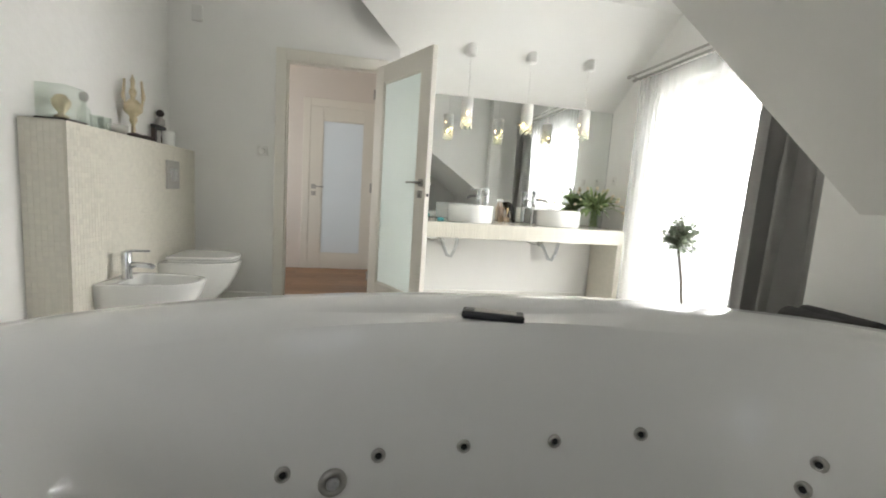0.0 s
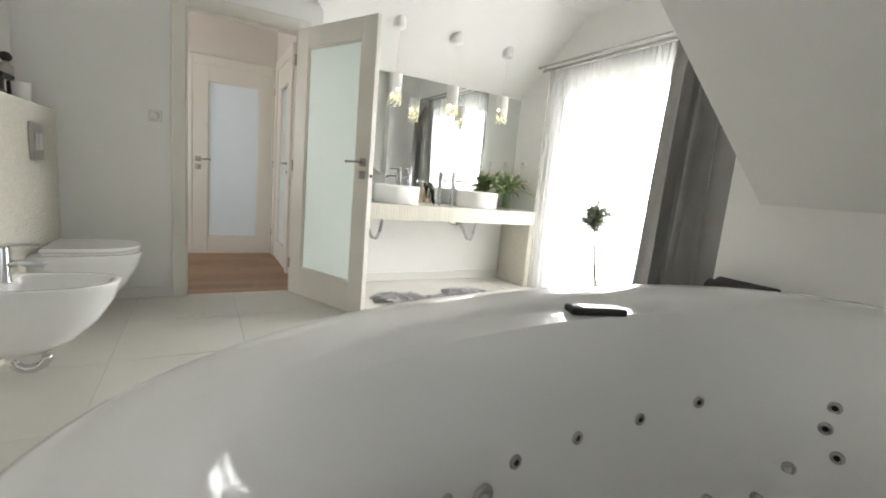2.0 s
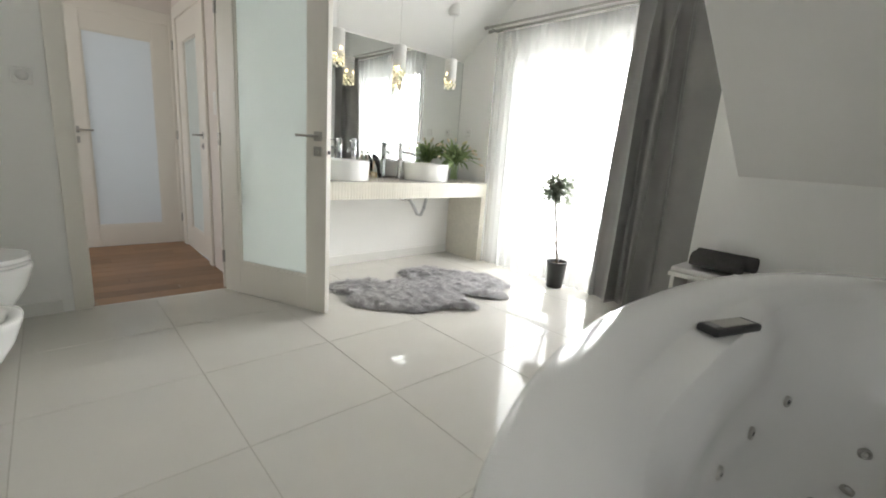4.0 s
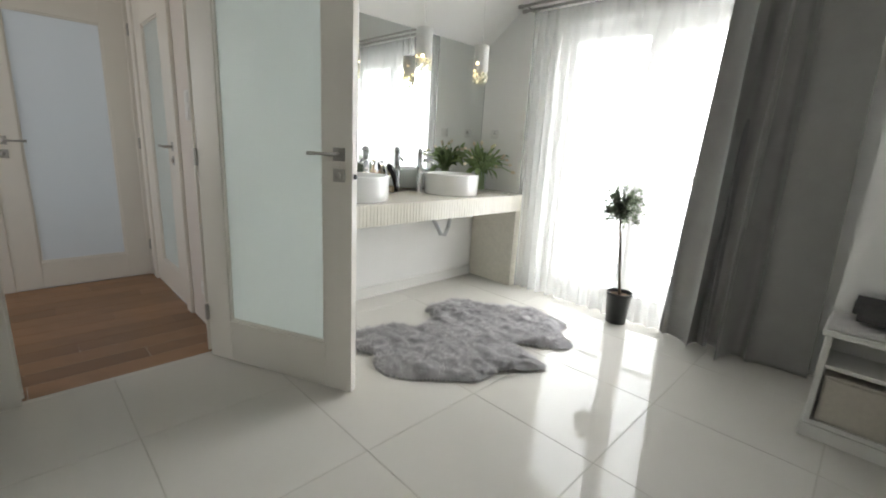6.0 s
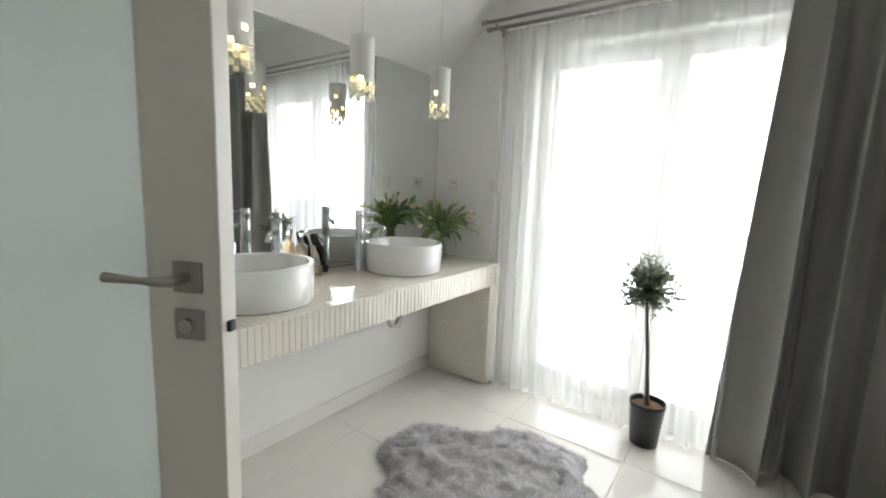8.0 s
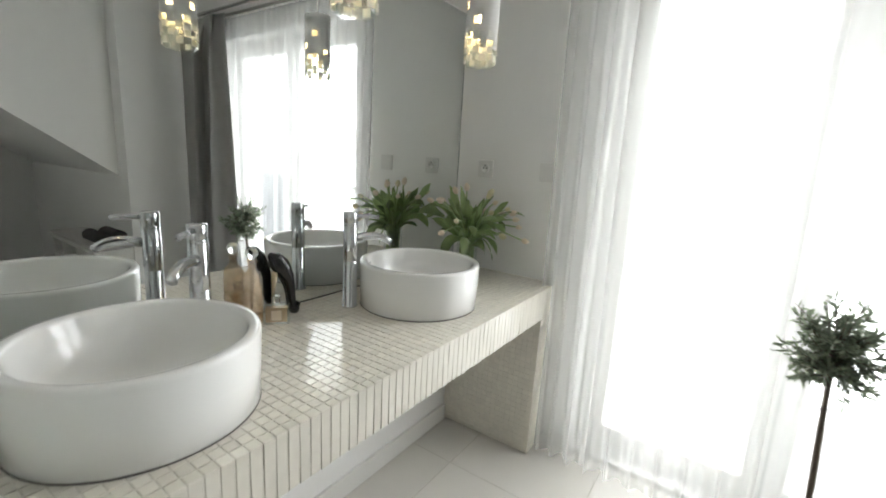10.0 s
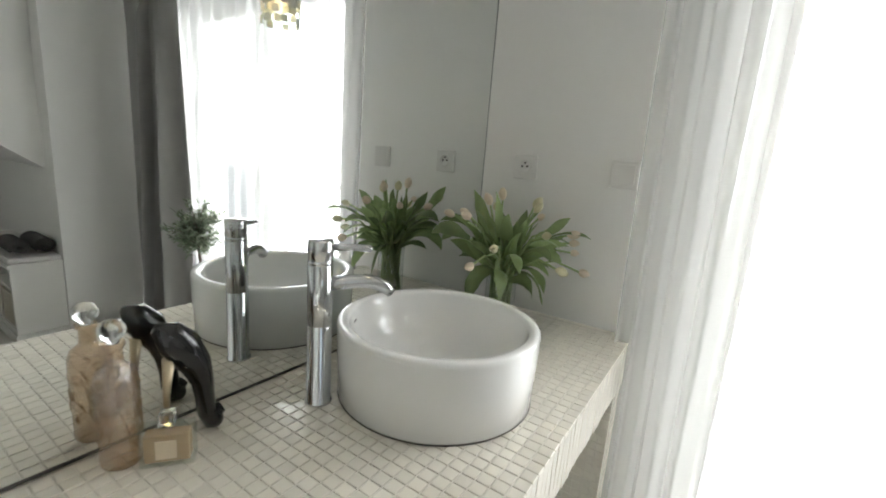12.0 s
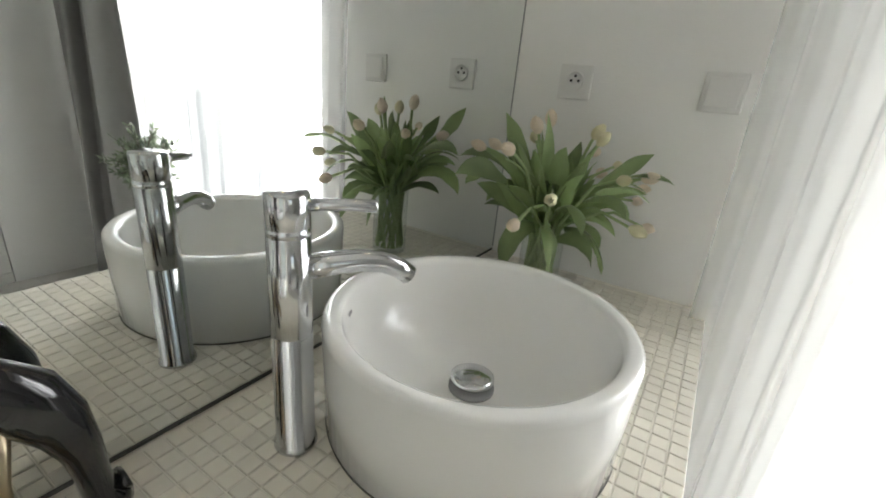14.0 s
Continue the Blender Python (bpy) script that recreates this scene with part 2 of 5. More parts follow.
# ---- setting ----
floor = structure("floor", box(XL, XR, YB, YV + 0.1, -0.2, -0.0015), GROUT, "polished white square floor tiles with thin grout")
WX0, WX1, WY0, WY1, WZ = XR, XR + 0.28, 2.10, 3.52, 2.06
bm = box(WX0, WX1, YB - 0.2, WY0, -0.2, CH + 0.1)
box(WX0, WX1, WY1, YV + 0.2, -0.2, CH + 0.1, bm=bm)
box(WX0, WX1, WY0, WY1, WZ, CH + 0.1, bm=bm)
box(WX0, WX1, WY0, WY1, -0.2, 0.02, bm=bm)
structure("wall_window", bm, WALL, "white painted wall round the balcony door")
structure("wall_pier", box(KX, XR, YC, 1.615, -0.2, CH), WALL, "narrow white wall pier between the low roof and the balcony door")
structure("wall_knee", box(KX, XR, YB, YC, -0.2, KNEE), WALL, "low white knee wall behind the bench")
# unseen back wall, opened only for the tub fill
bm = box(XL - 0.2, -1.25, YB - 0.2, YB, -0.2, CH + 0.1)
box(0.15, XR, YB - 0.2, YB, -0.2, CH + 0.1, bm=bm)
box(-1.25, 0.15, YB - 0.2, YB, -0.2, 1.1, bm=bm)
box(-1.25, 0.15, YB - 0.2, YB, 2.15, CH + 0.1, bm=bm)
structure("wall_back", bm, WALL, "plain white wall with an added opening behind the tub")
bm = box(XL - 0.2, XL, YB, YD, -0.2, CH + 0.1)
structure("wall_left", bm, PAPER, "white wall with raised ornamental wallpaper")
DX0, DX1, DZ = -0.66, 0.165, 2.06
bm = box(XL - 0.2, DX0, YD, YD + 0.12, -0.2, CH + 0.1)
box(DX1, 0.30, YD, YD + 0.12, -0.2, CH + 0.1, bm=bm)
box(DX0, DX1, YD, YD + 0.12, DZ, CH + 0.1, bm=bm)
box(0.20, 0.30, YD + 0.12, YV, -0.2, CH + 0.1, bm=bm)
structure("wall_door", bm, WALL, "white painted wall with the hall doorway")
structure("wall_mirror", box(0.302, XR, YV, YV + 0.1, -0.2, CH + 0.1), WALL, "white wall behind the mirror")
structure("wall_niche", box(0.302, 2.40, 4.12, YV, -0.2, 0.646), WALL, "low white boxed wall under the vanity")

xk = KX - (CH - KNEE) / PITCH
bm = box(XL - 0.2, XR + 0.2, YC, YV + 0.2, CH, CH + 0.15)
box(XL - 0.2, xk, YB - 0.2, YC, CH, CH + 0.15, bm=bm)
structure("ceiling", bm, CEIL, "flat white ceiling")
yk = 4.20 - (CH - 2.005) / 0.73
bm = prism([(yk, CH), (YV + 0.05, slope_vanity(YV + 0.05)), (YV + 0.05, CH + 0.1), (yk, CH + 0.1)], "x", 0.302, XR)
# the hip towards the door wall
hip = [bm.verts.new(c) for c in ((0.302, YD, slope_vanity(YD)), (-0.30, yk, CH - 0.002), (0.302, yk, CH - 0.002))]
bm.faces.new(hip)
structure("ceiling_slope", bm, CEIL, "white sloping ceiling over the vanity")
xk = KX - (CH - KNEE) / PITCH
bm = prism([(xk, CH), (KX, KNEE), (XR, KNEE), (XR, CH + 0.1), (xk, CH + 0.1)], "y", YB, YC)
structure("ceiling_low_roof", bm, CEIL, "white low roof slope over the tub")


def skirting(name, bm):
    return structure(name, bm, TRIM, "low white painted skirting board")


skirting("baseboard_door", box(-1.32, -0.752, YD - 0.014, YD, 0, 0.075, 0.003))
skirting("baseboard_niche", box(0.33, 2.395, 4.106, 4.12, 0, 0.085, 0.003))

# hall and the room behind it
hallfloor = structure("floor_hall", box(-2.2, 0.21, YD + 0.02, 5.6, -0.2, -0.012), DARK, "brown oak strip floor of the hall")
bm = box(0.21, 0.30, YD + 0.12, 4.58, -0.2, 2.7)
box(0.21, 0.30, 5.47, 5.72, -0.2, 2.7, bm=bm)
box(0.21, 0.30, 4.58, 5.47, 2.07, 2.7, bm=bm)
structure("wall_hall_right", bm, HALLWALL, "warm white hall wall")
# unseen wall; its opening is added only to let the hall fill in
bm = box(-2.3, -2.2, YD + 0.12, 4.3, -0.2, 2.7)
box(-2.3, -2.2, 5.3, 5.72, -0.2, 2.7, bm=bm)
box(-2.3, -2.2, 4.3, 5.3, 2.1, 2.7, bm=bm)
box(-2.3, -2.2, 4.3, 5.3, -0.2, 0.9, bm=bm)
structure("wall_hall_left", bm, HALLWALL, "warm white hall wall with an added opening")
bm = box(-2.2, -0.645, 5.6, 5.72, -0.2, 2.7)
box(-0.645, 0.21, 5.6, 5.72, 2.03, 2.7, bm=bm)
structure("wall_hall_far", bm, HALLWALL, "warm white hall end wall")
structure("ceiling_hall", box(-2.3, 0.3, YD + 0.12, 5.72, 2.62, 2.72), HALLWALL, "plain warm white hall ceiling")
bm = box(-1.3, 1.0, 6.9, 7.0, -0.2, 2.7)
box(-1.4, -1.3, 5.72, 7.0, -0.2, 2.7, bm=bm)
box(1.0, 1.1, 4.32, 7.0, -0.2, 2.7, bm=bm)
box(-1.4, 1.1, 5.72, 7.0, 2.62, 2.72, bm=bm)
box(-1.4, 1.1, 5.72, 7.0, -0.2, -0.01, bm=bm)
box(0.30, 1.1, 4.32, 5.72, 2.62, 2.72, bm=bm)
structure("wall_far_room", bm, WALL, "plain walls of the rooms beyond the hall")

# outside: sky, ground, balcony
bm = bmesh.new()
bmesh.ops.create_grid(bm, x_segments=1, y_segments=1, size=1)
for v in bm.verts:
    v.co = Vector((60.0, 2.8 + v.co.x * 120, 20 + v.co.y * 45))
glow = bpy.data.materials.new("overcast_distance")
glow.use_nodes = True
gb = glow.node_tree.nodes["Principled BSDF"]
gb.inputs["Base Color"].default_value = (0.8, 0.8, 0.8, 1)
gb.inputs["Emission Color"].default_value = (0.97, 0.99, 1, 1)
gb.inputs["Emission Strength"].default_value = 3.0
structure("backdrop", bm, glow, "bright overcast sky outside the window")
structure("ground", box(-40, 400, -200, 200, -3.4, -3.2), CONCRETE, "pale ground below the balcony")
structure("balcony_slab", box(2.84, 3.85, 1.4, 4.3, -0.25, -0.04, 0.01), CONCRETE, "grey balcony slab outside the door")
rail = tagged(empty("balcony_railing", 3.7, 2.8, -0.04), "white painted balcony railing with thin upright bars", "railing")
part("handrail", tube([(3.7, 1.45, 0.98), (3.7, 4.25, 0.98)], 0.022), RAILING, rail)
part("bottom_rail", tube([(3.7, 1.45, 0.08), (3.7, 4.25, 0.08)], 0.015), RAILING, rail)
for k in range(24):
    yb = 1.47 + k * 0.12
    part("post" if k % 8 == 0 else "bar", tube([(3.7, yb, -0.04 if k % 8 == 0 else 0.08), (3.7, yb, 0.98)], 0.012 if k % 8 == 0 else 0.005, 8), RAILING, rail)

# balcony door with two glazed sashes
win = tagged(empty("window_1", 2.7, 2.8, 0.02), "white two-leaf glazed balcony door", "window", kind="structure")
XA, XB = 2.67, 2.74


def frame_bars(y0, y1, z0, z1, w, x0, x1, parent, name):
    part(name, box(x0, x1, y0, y0 + w, z0, z1, 0.004), TRIM, parent)
    part(name, box(x0, x1, y1 - w, y1, z0, z1, 0.004), TRIM, parent)
    part(name, box(x0, x1, y0 + w, y1 - w, z0, z0 + w, 0.004), TRIM, parent)
    part(name, box(x0, x1, y0 + w, y1 - w, z1 - w, z1, 0.004), TRIM, parent)


frame_bars(WY0, WY1, 0.02, WZ, 0.045, XA, XB, win, "window_frame")
for y0, y1 in ((WY0 + 0.047, 2.798), (2.802, WY1 - 0.047)):
    frame_bars(y0, y1, 0.067, WZ - 0.047, 0.068, XA - 0.02, XB - 0.02, win, "sash")
    pane = part("pane", box(2.69, 2.696, y0 + 0.06, y1 - 0.06, 0.125, WZ - 0.105), GLASS, win)
    pane.visible_shadow = False
# unseen frame and pane, added round the opening of the tub fill
added_win = tagged(empty("window_2", -0.55, YB - 0.1, 1.1), "unseen white framed window added behind the tub for its fill lamp", "window", kind="structure")
for x0, x1, z0, z1 in ((-1.25, -1.18, 1.1, 2.15), (0.08, 0.15, 1.1, 2.15), (-1.18, 0.08, 1.1, 1.17), (-1.18, 0.08, 2.08, 2.15)):
    part("window_frame", box(x0, x1, YB - 0.13, YB - 0.07, z0, z1, 0.004), TRIM, added_win)
part("pane", box(-1.19, 0.09, YB - 0.103, YB - 0.097, 1.16, 2.09), GLASS, added_win).visible_shadow = False
part("window_handle", box(2.625, 2.652, 2.74, 2.757, 0.98, 1.12, 0.005), PLASTIC, win)

# ---- doors ----
def door_frame(name, m, w, h, depth, label):
    """A frame round an opening w wide from the hinge at x = 0 to x = -w; faces -y at y = 0."""
    ob = tagged(empty(name), label, "door frame", kind="structure")
    c = 0.085
    for nm, bx in (("jamb", box(-0.012, c - 0.012, -0.022, 0, 0, h + c, 0.004)), ("jamb", box(-w - c + 0.012, -w + 0.012, -0.022, 0, 0, h + c, 0.004)),
                   ("head", box(-w + 0.012, -0.012, -0.022, 0, h - 0.012, h + c, 0.004)), ("lining", box(0.0, 0.03, 0.001, depth, 0, h)),
                   ("lining", box(-w - 0.03, -w, 0.001, depth, 0, h)), ("lining", box(-w - 0.03, 0.03, 0.001, depth, h, h + 0.03)),
                   ("stop", box(-0.02, 0.0, 0.045, 0.06, 0, h, 0.002)), ("stop", box(-w, -w + 0.02, 0.045, 0.06, 0, h, 0.002))):
        part(nm, bx, DOORPAINT, ob)
    put(ob, m)
    return ob


def lever(parent, x, z, side, toward):
    """Square rose, bent lever and a lock plate on one face of a leaf."""
    y0 = 0.0 if side > 0 else -0.04
    s = 1 if side > 0 else -1
    rose = part("handle_rose", box(x - 0.027, x + 0.027, min(y0, y0 + s * 0.009), max(y0, y0 + s * 0.009), z - 0.027, z + 0.027, 0.002), STEEL, parent, "square satin steel rose")
    part("lever", tube([(x, y0 + s * 0.008, z), (x, y0 + s * 0.045, z), (x + toward * 0.012, y0 + s * 0.052, z), (x + toward * 0.05, y0 + s * 0.052, z), (x + toward * 0.12, y0 + s * 0.05, z)], [0.009, 0.009, 0.0085, 0.006, 0.009], 12), STEEL, rose, "satin steel door lever", True)
    plate = part("lock_plate", box(x - 0.027, x + 0.027, min(y0, y0 + s * 0.009), max(y0, y0 + s * 0.009), z - 0.112, z - 0.058, 0.002), STEEL, parent, "square satin steel lock plate")
    part("lock_knob", lathe([(0, 0), (0.013, 0), (0.013, 0.008), (0.004, 0.012), (0, 0.012)], 16), STEEL, plate)
    plate.children[0].matrix_parent_inverse = Matrix()
    plate.children[0].matrix_basis = pose(x, y0 + s * 0.009, z - 0.085, -90 * s, 0, 0)


def glazed_leaf(name, m, w, h, label, stile=0.14, top=0.145, bottom=0.225, hinge_side=1, lever_z=1.088, glass=None):
    """A leaf from the hinge at x = 0 to x = w, between y = -0.04 and 0."""
    ob = tagged(empty(name), label, "door", kind="structure")
    for nm, b in (("stile", (0, stile, 0.008, h)), ("stile", (w - stile, w, 0.008, h)), ("top_rail", (stile, w - stile, h - top, h)), ("bottom_rail", (stile, w - stile, 0.008, bottom))):
        part(nm, box(b[0], b[1], -0.04, 0, b[2], b[3], 0.0025), DOORPAINT, ob)
    for nm, b in (("bead", (stile, stile + 0.012, bottom, h - top)), ("bead", (w - stile - 0.012, w - stile, bottom, h - top)),
                  ("bead", (stile + 0.012, w - stile - 0.012, bottom, bottom + 0.012)), ("bead", (stile + 0.012, w - stile - 0.012, h - top - 0.012, h - top))):
        part(nm, box(b[0], b[1], -0.034, -0.006, b[2], b[3], 0.002), DOORPAINT, ob)
    part("glass_panel", box(stile + 0.01, w - stile - 0.01, -0.024, -0.016, bottom + 0.01, h - top - 0.01), glass or FROST, ob, "frosted pale glass panel")
    lever(ob, w - 0.06, lever_z, 1, -1)
    lever(ob, w - 0.06, lever_z, -1, -1)
    part("latch", box(w - 0.001, w + 0.008, -0.028, -0.012, 0.99, 1.01, 0.002), BLACK, ob)
    for z in (0.25, 1.03, 1.82):
        part("hinge", tube([(-0.004, -0.046 if hinge_side < 0 else 0.006, z - 0.04), (-0.004, -0.046 if hinge_side < 0 else 0.006, z + 0.04)], 0.009, 12), STEEL, ob, "satin steel hinge")
    put(ob, m)
    return ob


door_frame("door_frame_bath", pose(0.135, YD, 0), 0.765, 2.03, 0.12, "cream lacquered door frame round the hall doorway")
glazed_leaf("door_1", pose(0.142, 3.885, 0, 0, 0, -64.7), 0.843, 2.04, "open cream door with a frosted glass panel", hinge_side=-1)
door_frame("door_frame_far", pose(0.185, 5.6, 0), 0.80, 1.99, 0.12, "cream lacquered frame of the far hall door")
glazed_leaf("door_2", Matrix.Translation((0.19, 5.585, 0)) @ pose(0, 0, 0, 0, 0, 180) @ Matrix.Translation((0, 0.0, 0)), 0.80, 1.985, "closed cream hall door with frosted glass panel", stile=0.152, top=0.16, bottom=0.19, lever_z=1.02, glass=FROSTBLUE)
door_frame("door_frame_side", pose(0.21, 5.445, 0, 0, 0, -90) @ Matrix.Translation((0.84, 0, 0)), 0.84, 2.03, 0.09, "cream lacquered frame of the side hall door")
glazed_leaf("door_3", pose(0.245, 5.445, 0, 0, 0, -90), 0.83, 2.02, "closed cream side door with frosted glass panel", stile=0.20, top=0.205, bottom=0.20, hinge_side=-1, lever_z=1.045)

# ---- tub ----
TX, TY = 0.36, 0.60


def tub_ring(cx, a, b, e, z, dip=0.0, pull=0.0, n=112):
    pts = []
    for i in range(n):
        t = 2 * math.pi * i / n
        c, s = math.cos(t), math.sin(t)
        x = cx + a * math.copysign(abs(c) ** (2 / e), c)
        y = TY + b * (1.0 if s > 0 else 0.95) * math.copysign(abs(s) ** (2 / e), s)
        w = math.exp(-((x - 0.28) / 0.36) ** 4) if s > 0 else 0.0
        pts.append((x, y - pull * w, z - dip * w))
    return pts


INNER = [(0.307, 0.775, 0.346, 2.35, 0.64), (0.303, 0.70, 0.336, 2.4, 0.56), (0.30, 0.64, 0.325, 2.5, 0.45), (0.30, 0.605, 0.305, 2.5, 0.33), (0.30, 0.575, 0.27, 2.4, 0.265)]
PULL = (0.034, 0.019, 0.008, 0.0, 0.0)
rings = [tub_ring(TX, 0.96, 0.48, 2.1, 0.0), tub_ring(TX, 0.965, 0.485, 2.1, 0.02), tub_ring(TX, 1.01, 0.525, 2.1, 0.30), tub_ring(TX, 1.05, 0.555, 2.1, 0.58), tub_ring(TX, 1.062, 0.566, 2.1, 0.69), tub_ring(TX, 1.066, 0.569, 2.1, 0.715),
         tub_ring(TX, 1.060, 0.564, 2.1, 0.73), tub_ring(TX, 1.045, 0.55, 2.1, 0.737), tub_ring(TX - 0.01, 0.99, 0.505, 2.15, 0.738), tub_ring(0.34, 0.935, 0.455, 2.2, 0.736, 0.002), tub_ring(0.335, 0.905, 0.432, 2.2, 0.732, 0.008),
         tub_ring(0.332, 0.893, 0.424, 2.2, 0.7295, 0.014), tub_ring(0.33, 0.885, 0.418, 2.2, 0.727, 0.0135), tub_ring(0.322, 0.86, 0.397, 2.2, 0.716, 0.002, 0.014), tub_ring(0.315, 0.838, 0.376, 2.25, 0.70, -0.0155, 0.035),
         tub_ring(0.3142, 0.833, 0.372, 2.25, 0.695, -0.011, 0.037), tub_ring(0.31, 0.806, 0.357, 2.3, 0.667, 0.0, 0.036)]
rings += [tub_ring(*r, pull=p) for r, p in zip(INNER, PULL)]
rings += [tub_ring(0.30, 0.54, 0.235, 2.3, 0.242), tub_ring(0.30, 0.38, 0.15, 2.2, 0.234), tub_ring(0.30, 0.15, 0.06, 2.0, 0.232)]
bm = bmesh.new()
rv = [[bm.verts.new(p) for p in r] for r in rings]
for r0, r1 in zip(rv, rv[1:]):
    for i in range(len(r0)):
        j = (i + 1) % len(r0)
        bm.faces.new((r0[i], r0[j], r1[j], r1[i]))
bm.faces.new(rv[-1])
bm.faces.new(rv[0][::-1])
# the crisp front lip of the shelf in the rim
for i in range(len(rv[14])):
    v0, v1 = rv[14][i], rv[14][(i + 1) % len(rv[14])]
    if v0.co.y > TY and abs(v0.co.x - 0.28) < 0.42:
        bm.edges.get((v0, v1)).smooth = False
tub = tagged(empty("bathtub", TX, TY, 0), "large oval white acrylic whirlpool bathtub", "bathtub")
part("shell", bm, ACRYLIC, tub, "", True)


def tub_wall(x, z, far=True):
    """The inner wall of the tub at x and height z: place and inward way."""
    for k, (lo, hi) in enumerate(zip(INNER[1:], INNER)):
        if lo[4] <= z <= hi[4]:
            f = (z - lo[4]) / (hi[4] - lo[4])
            cx, a, b, e = (l + f * (h - l) for l, h in zip(lo[:4], hi[:4]))
            u = min(0.999, abs(x - cx) / a)
            y = b * (1 - u ** e) ** (1 / e)
            p = Vector((x, TY + y - (PULL[k + 1] + f * (PULL[k] - PULL[k + 1])) * math.exp(-((x - 0.28) / 0.36) ** 4), z))
            nx = -math.copysign(u ** (e - 1) / a, x - cx)
            ny = -((y / b) ** (e - 1)) / b
            return p, Vector((nx, ny, 0.0)).normalized()
    return Vector((x, TY, z)), Vector((0, 0, 1))


def fitting(name, p, way, r, dark, label):
    """A round jet: a chrome-white ring with a dark nozzle, facing way."""
    m = Matrix.Translation(p) @ way.to_track_quat("Z", "Y").to_matrix().to_4x4()
    ring = part(name, lathe([(r, -0.004), (r, 0.002), (r * 0.93, 0.006), (r * 0.62, 0.007), (r * 0.55, 0.003), (r * 0.5, 0.001), (0, 0.001)], 24), STEEL, tub, label, True)
    ring.matrix_parent_inverse = tub.matrix_world.inverted()
    ring.matrix_basis = m
    nz = part("nozzle", lathe([(0, 0.002), (r * 0.46, 0.002), (r * 0.42, 0.006), (r * 0.2, 0.008), (r * 0.12, 0.002), (0, 0.002)], 16), dark, ring, "", True)
    nz.matrix_parent_inverse = Matrix()
    nz.matrix_basis = Matrix()


for jx, jz in ((-0.13, 0.415), (0.066, 0.42), (0.264, 0.425), (0.489, 0.43), (0.70, 0.455)):
    p, way = tub_wall(jx, jz)
    fitting("jet", p, way, 0.0165, BLACK, "small chrome whirlpool jet")
p, way = tub_wall(-0.03, 0.375)
fitting("suction_inlet", p, way, 0.031, RUBBER, "round chrome suction inlet")
for jx, jz in ((0.962, 0.498), (0.933, 0.444), (0.921, 0.386)):
    p, way = tub_wall(jx, jz)
    fitting("jet", p, way, 0.0165, BLACK, "small chrome whirlpool jet")
p, way = tub_wall(0.878, 0.315)
fitting("lamp_button", p, way, 0.017, PLASTIC, "white round tub light")
for jx, jy, jz in ((0.62, 0.77, 0.252), (0.76, 0.72, 0.252), (0.80, 0.60, 0.254), (0.45, 0.77, 0.25)):
    fitting("air_jet", Vector((jx, jy, jz)), Vector((-0.05, -0.25, 1)).normalized(), 0.016, RUBBER, "flat grey air jet")

bm = box(-0.074, 0.074, -0.025, 0.025, 0, 0.018, 0.006, seg=3)
remote = tagged(empty("remote_control"), "black remote control lying on the tub rim", "remote control")
part("body", bm, BLACK, remote)
part("screen", box(-0.045, 0.055, -0.017, 0.017, 0.0182, 0.0195, 0.0005), STEEL, remote, "glossy dark display")
for k in range(4):
    part("button", box(-0.066 + k * 0.005, -0.063 + k * 0.005, -0.012, 0.012, 0.0182, 0.0205), IRON, remote)
put(remote, pose(0.328, 0.968, 0.716, 0, 0, -19))

# ---- bench with boxes and towels ----
bench = tagged(empty("storage_bench", 1.95, 1.1, 0), "white wooden storage bench with open compartments and grey pad", "bench")
BX0, BX1, BY0, BY1 = 1.81, 2.052, 0.60, 1.61
for nm, b in (("side", (BX0, BX1, BY0, BY0 + 0.022, 0.06, 0.47)), ("side", (BX0, BX1, BY1 - 0.022, BY1, 0.06, 0.47)), ("top", (BX0 - 0.012, BX1, BY0 - 0.012, BY1 + 0.012, 0.47, 0.494)),
              ("shelf", (BX0 + 0.004, BX1 - 0.012, BY0 + 0.022, BY1 - 0.022, 0.325, 0.343)), ("bottom", (BX0 + 0.004, BX1 - 0.012, BY0 + 0.022, BY1 - 0.022, 0.06, 0.08)),
              ("plinth", (BX0 - 0.008, BX1, BY0 - 0.008, BY1 + 0.008, 0.0, 0.06)), ("back", (BX1 - 0.012, BX1 - 0.001, BY0 + 0.022, BY1 - 0.022, 0.08, 0.47))):
    part(nm, box(*b, 0.003), BENCHPAINT, bench)
for yd in (0.92, 1.26):
    part("divider", box(BX0 + 0.004, BX1 - 0.012, yd, yd + 0.02, 0.08, 0.325, 0.002), BENCHPAINT, bench)
    part("upper_divider", box(BX0 + 0.006, BX1 - 0.012, yd - 0.10, yd - 0.084, 0.343, 0.47, 0.002), BENCHPAINT, bench)
part("pad", box(BX0 - 0.006, BX1 - 0.004, BY0 - 0.006, BY1 + 0.006, 0.4945, 0.525, 0.011, seg=3), mat("pale_grey_pad", (0.62, 0.60, 0.58), 0.9, var=0.05, scale=30, bump=0.3, bscale=250), bench, "pale grey fabric seat pad")


def fabric_box(y0, y1):
    ob = tagged(empty("storage_box", 1.93, (y0 + y1) / 2, 0.08), "beige fabric storage box in the bench", "box", "boxes in the bench")
    part("body", box(BX0 + 0.012, BX1 - 0.05, y0 + 0.012, y1 - 0.012, 0.081, 0.285, 0.008), BASKET, ob)
    part("rim", box(BX0 + 0.009, BX1 - 0.047, y0 + 0.009, y1 - 0.009, 0.285, 0.297, 0.004), BASKET, ob)
    return ob


for y0, y1 in ((BY0 + 0.022, 0.92), (0.94, 1.26), (1.28, BY1 - 0.022)):
    fabric_box(y0, y1)


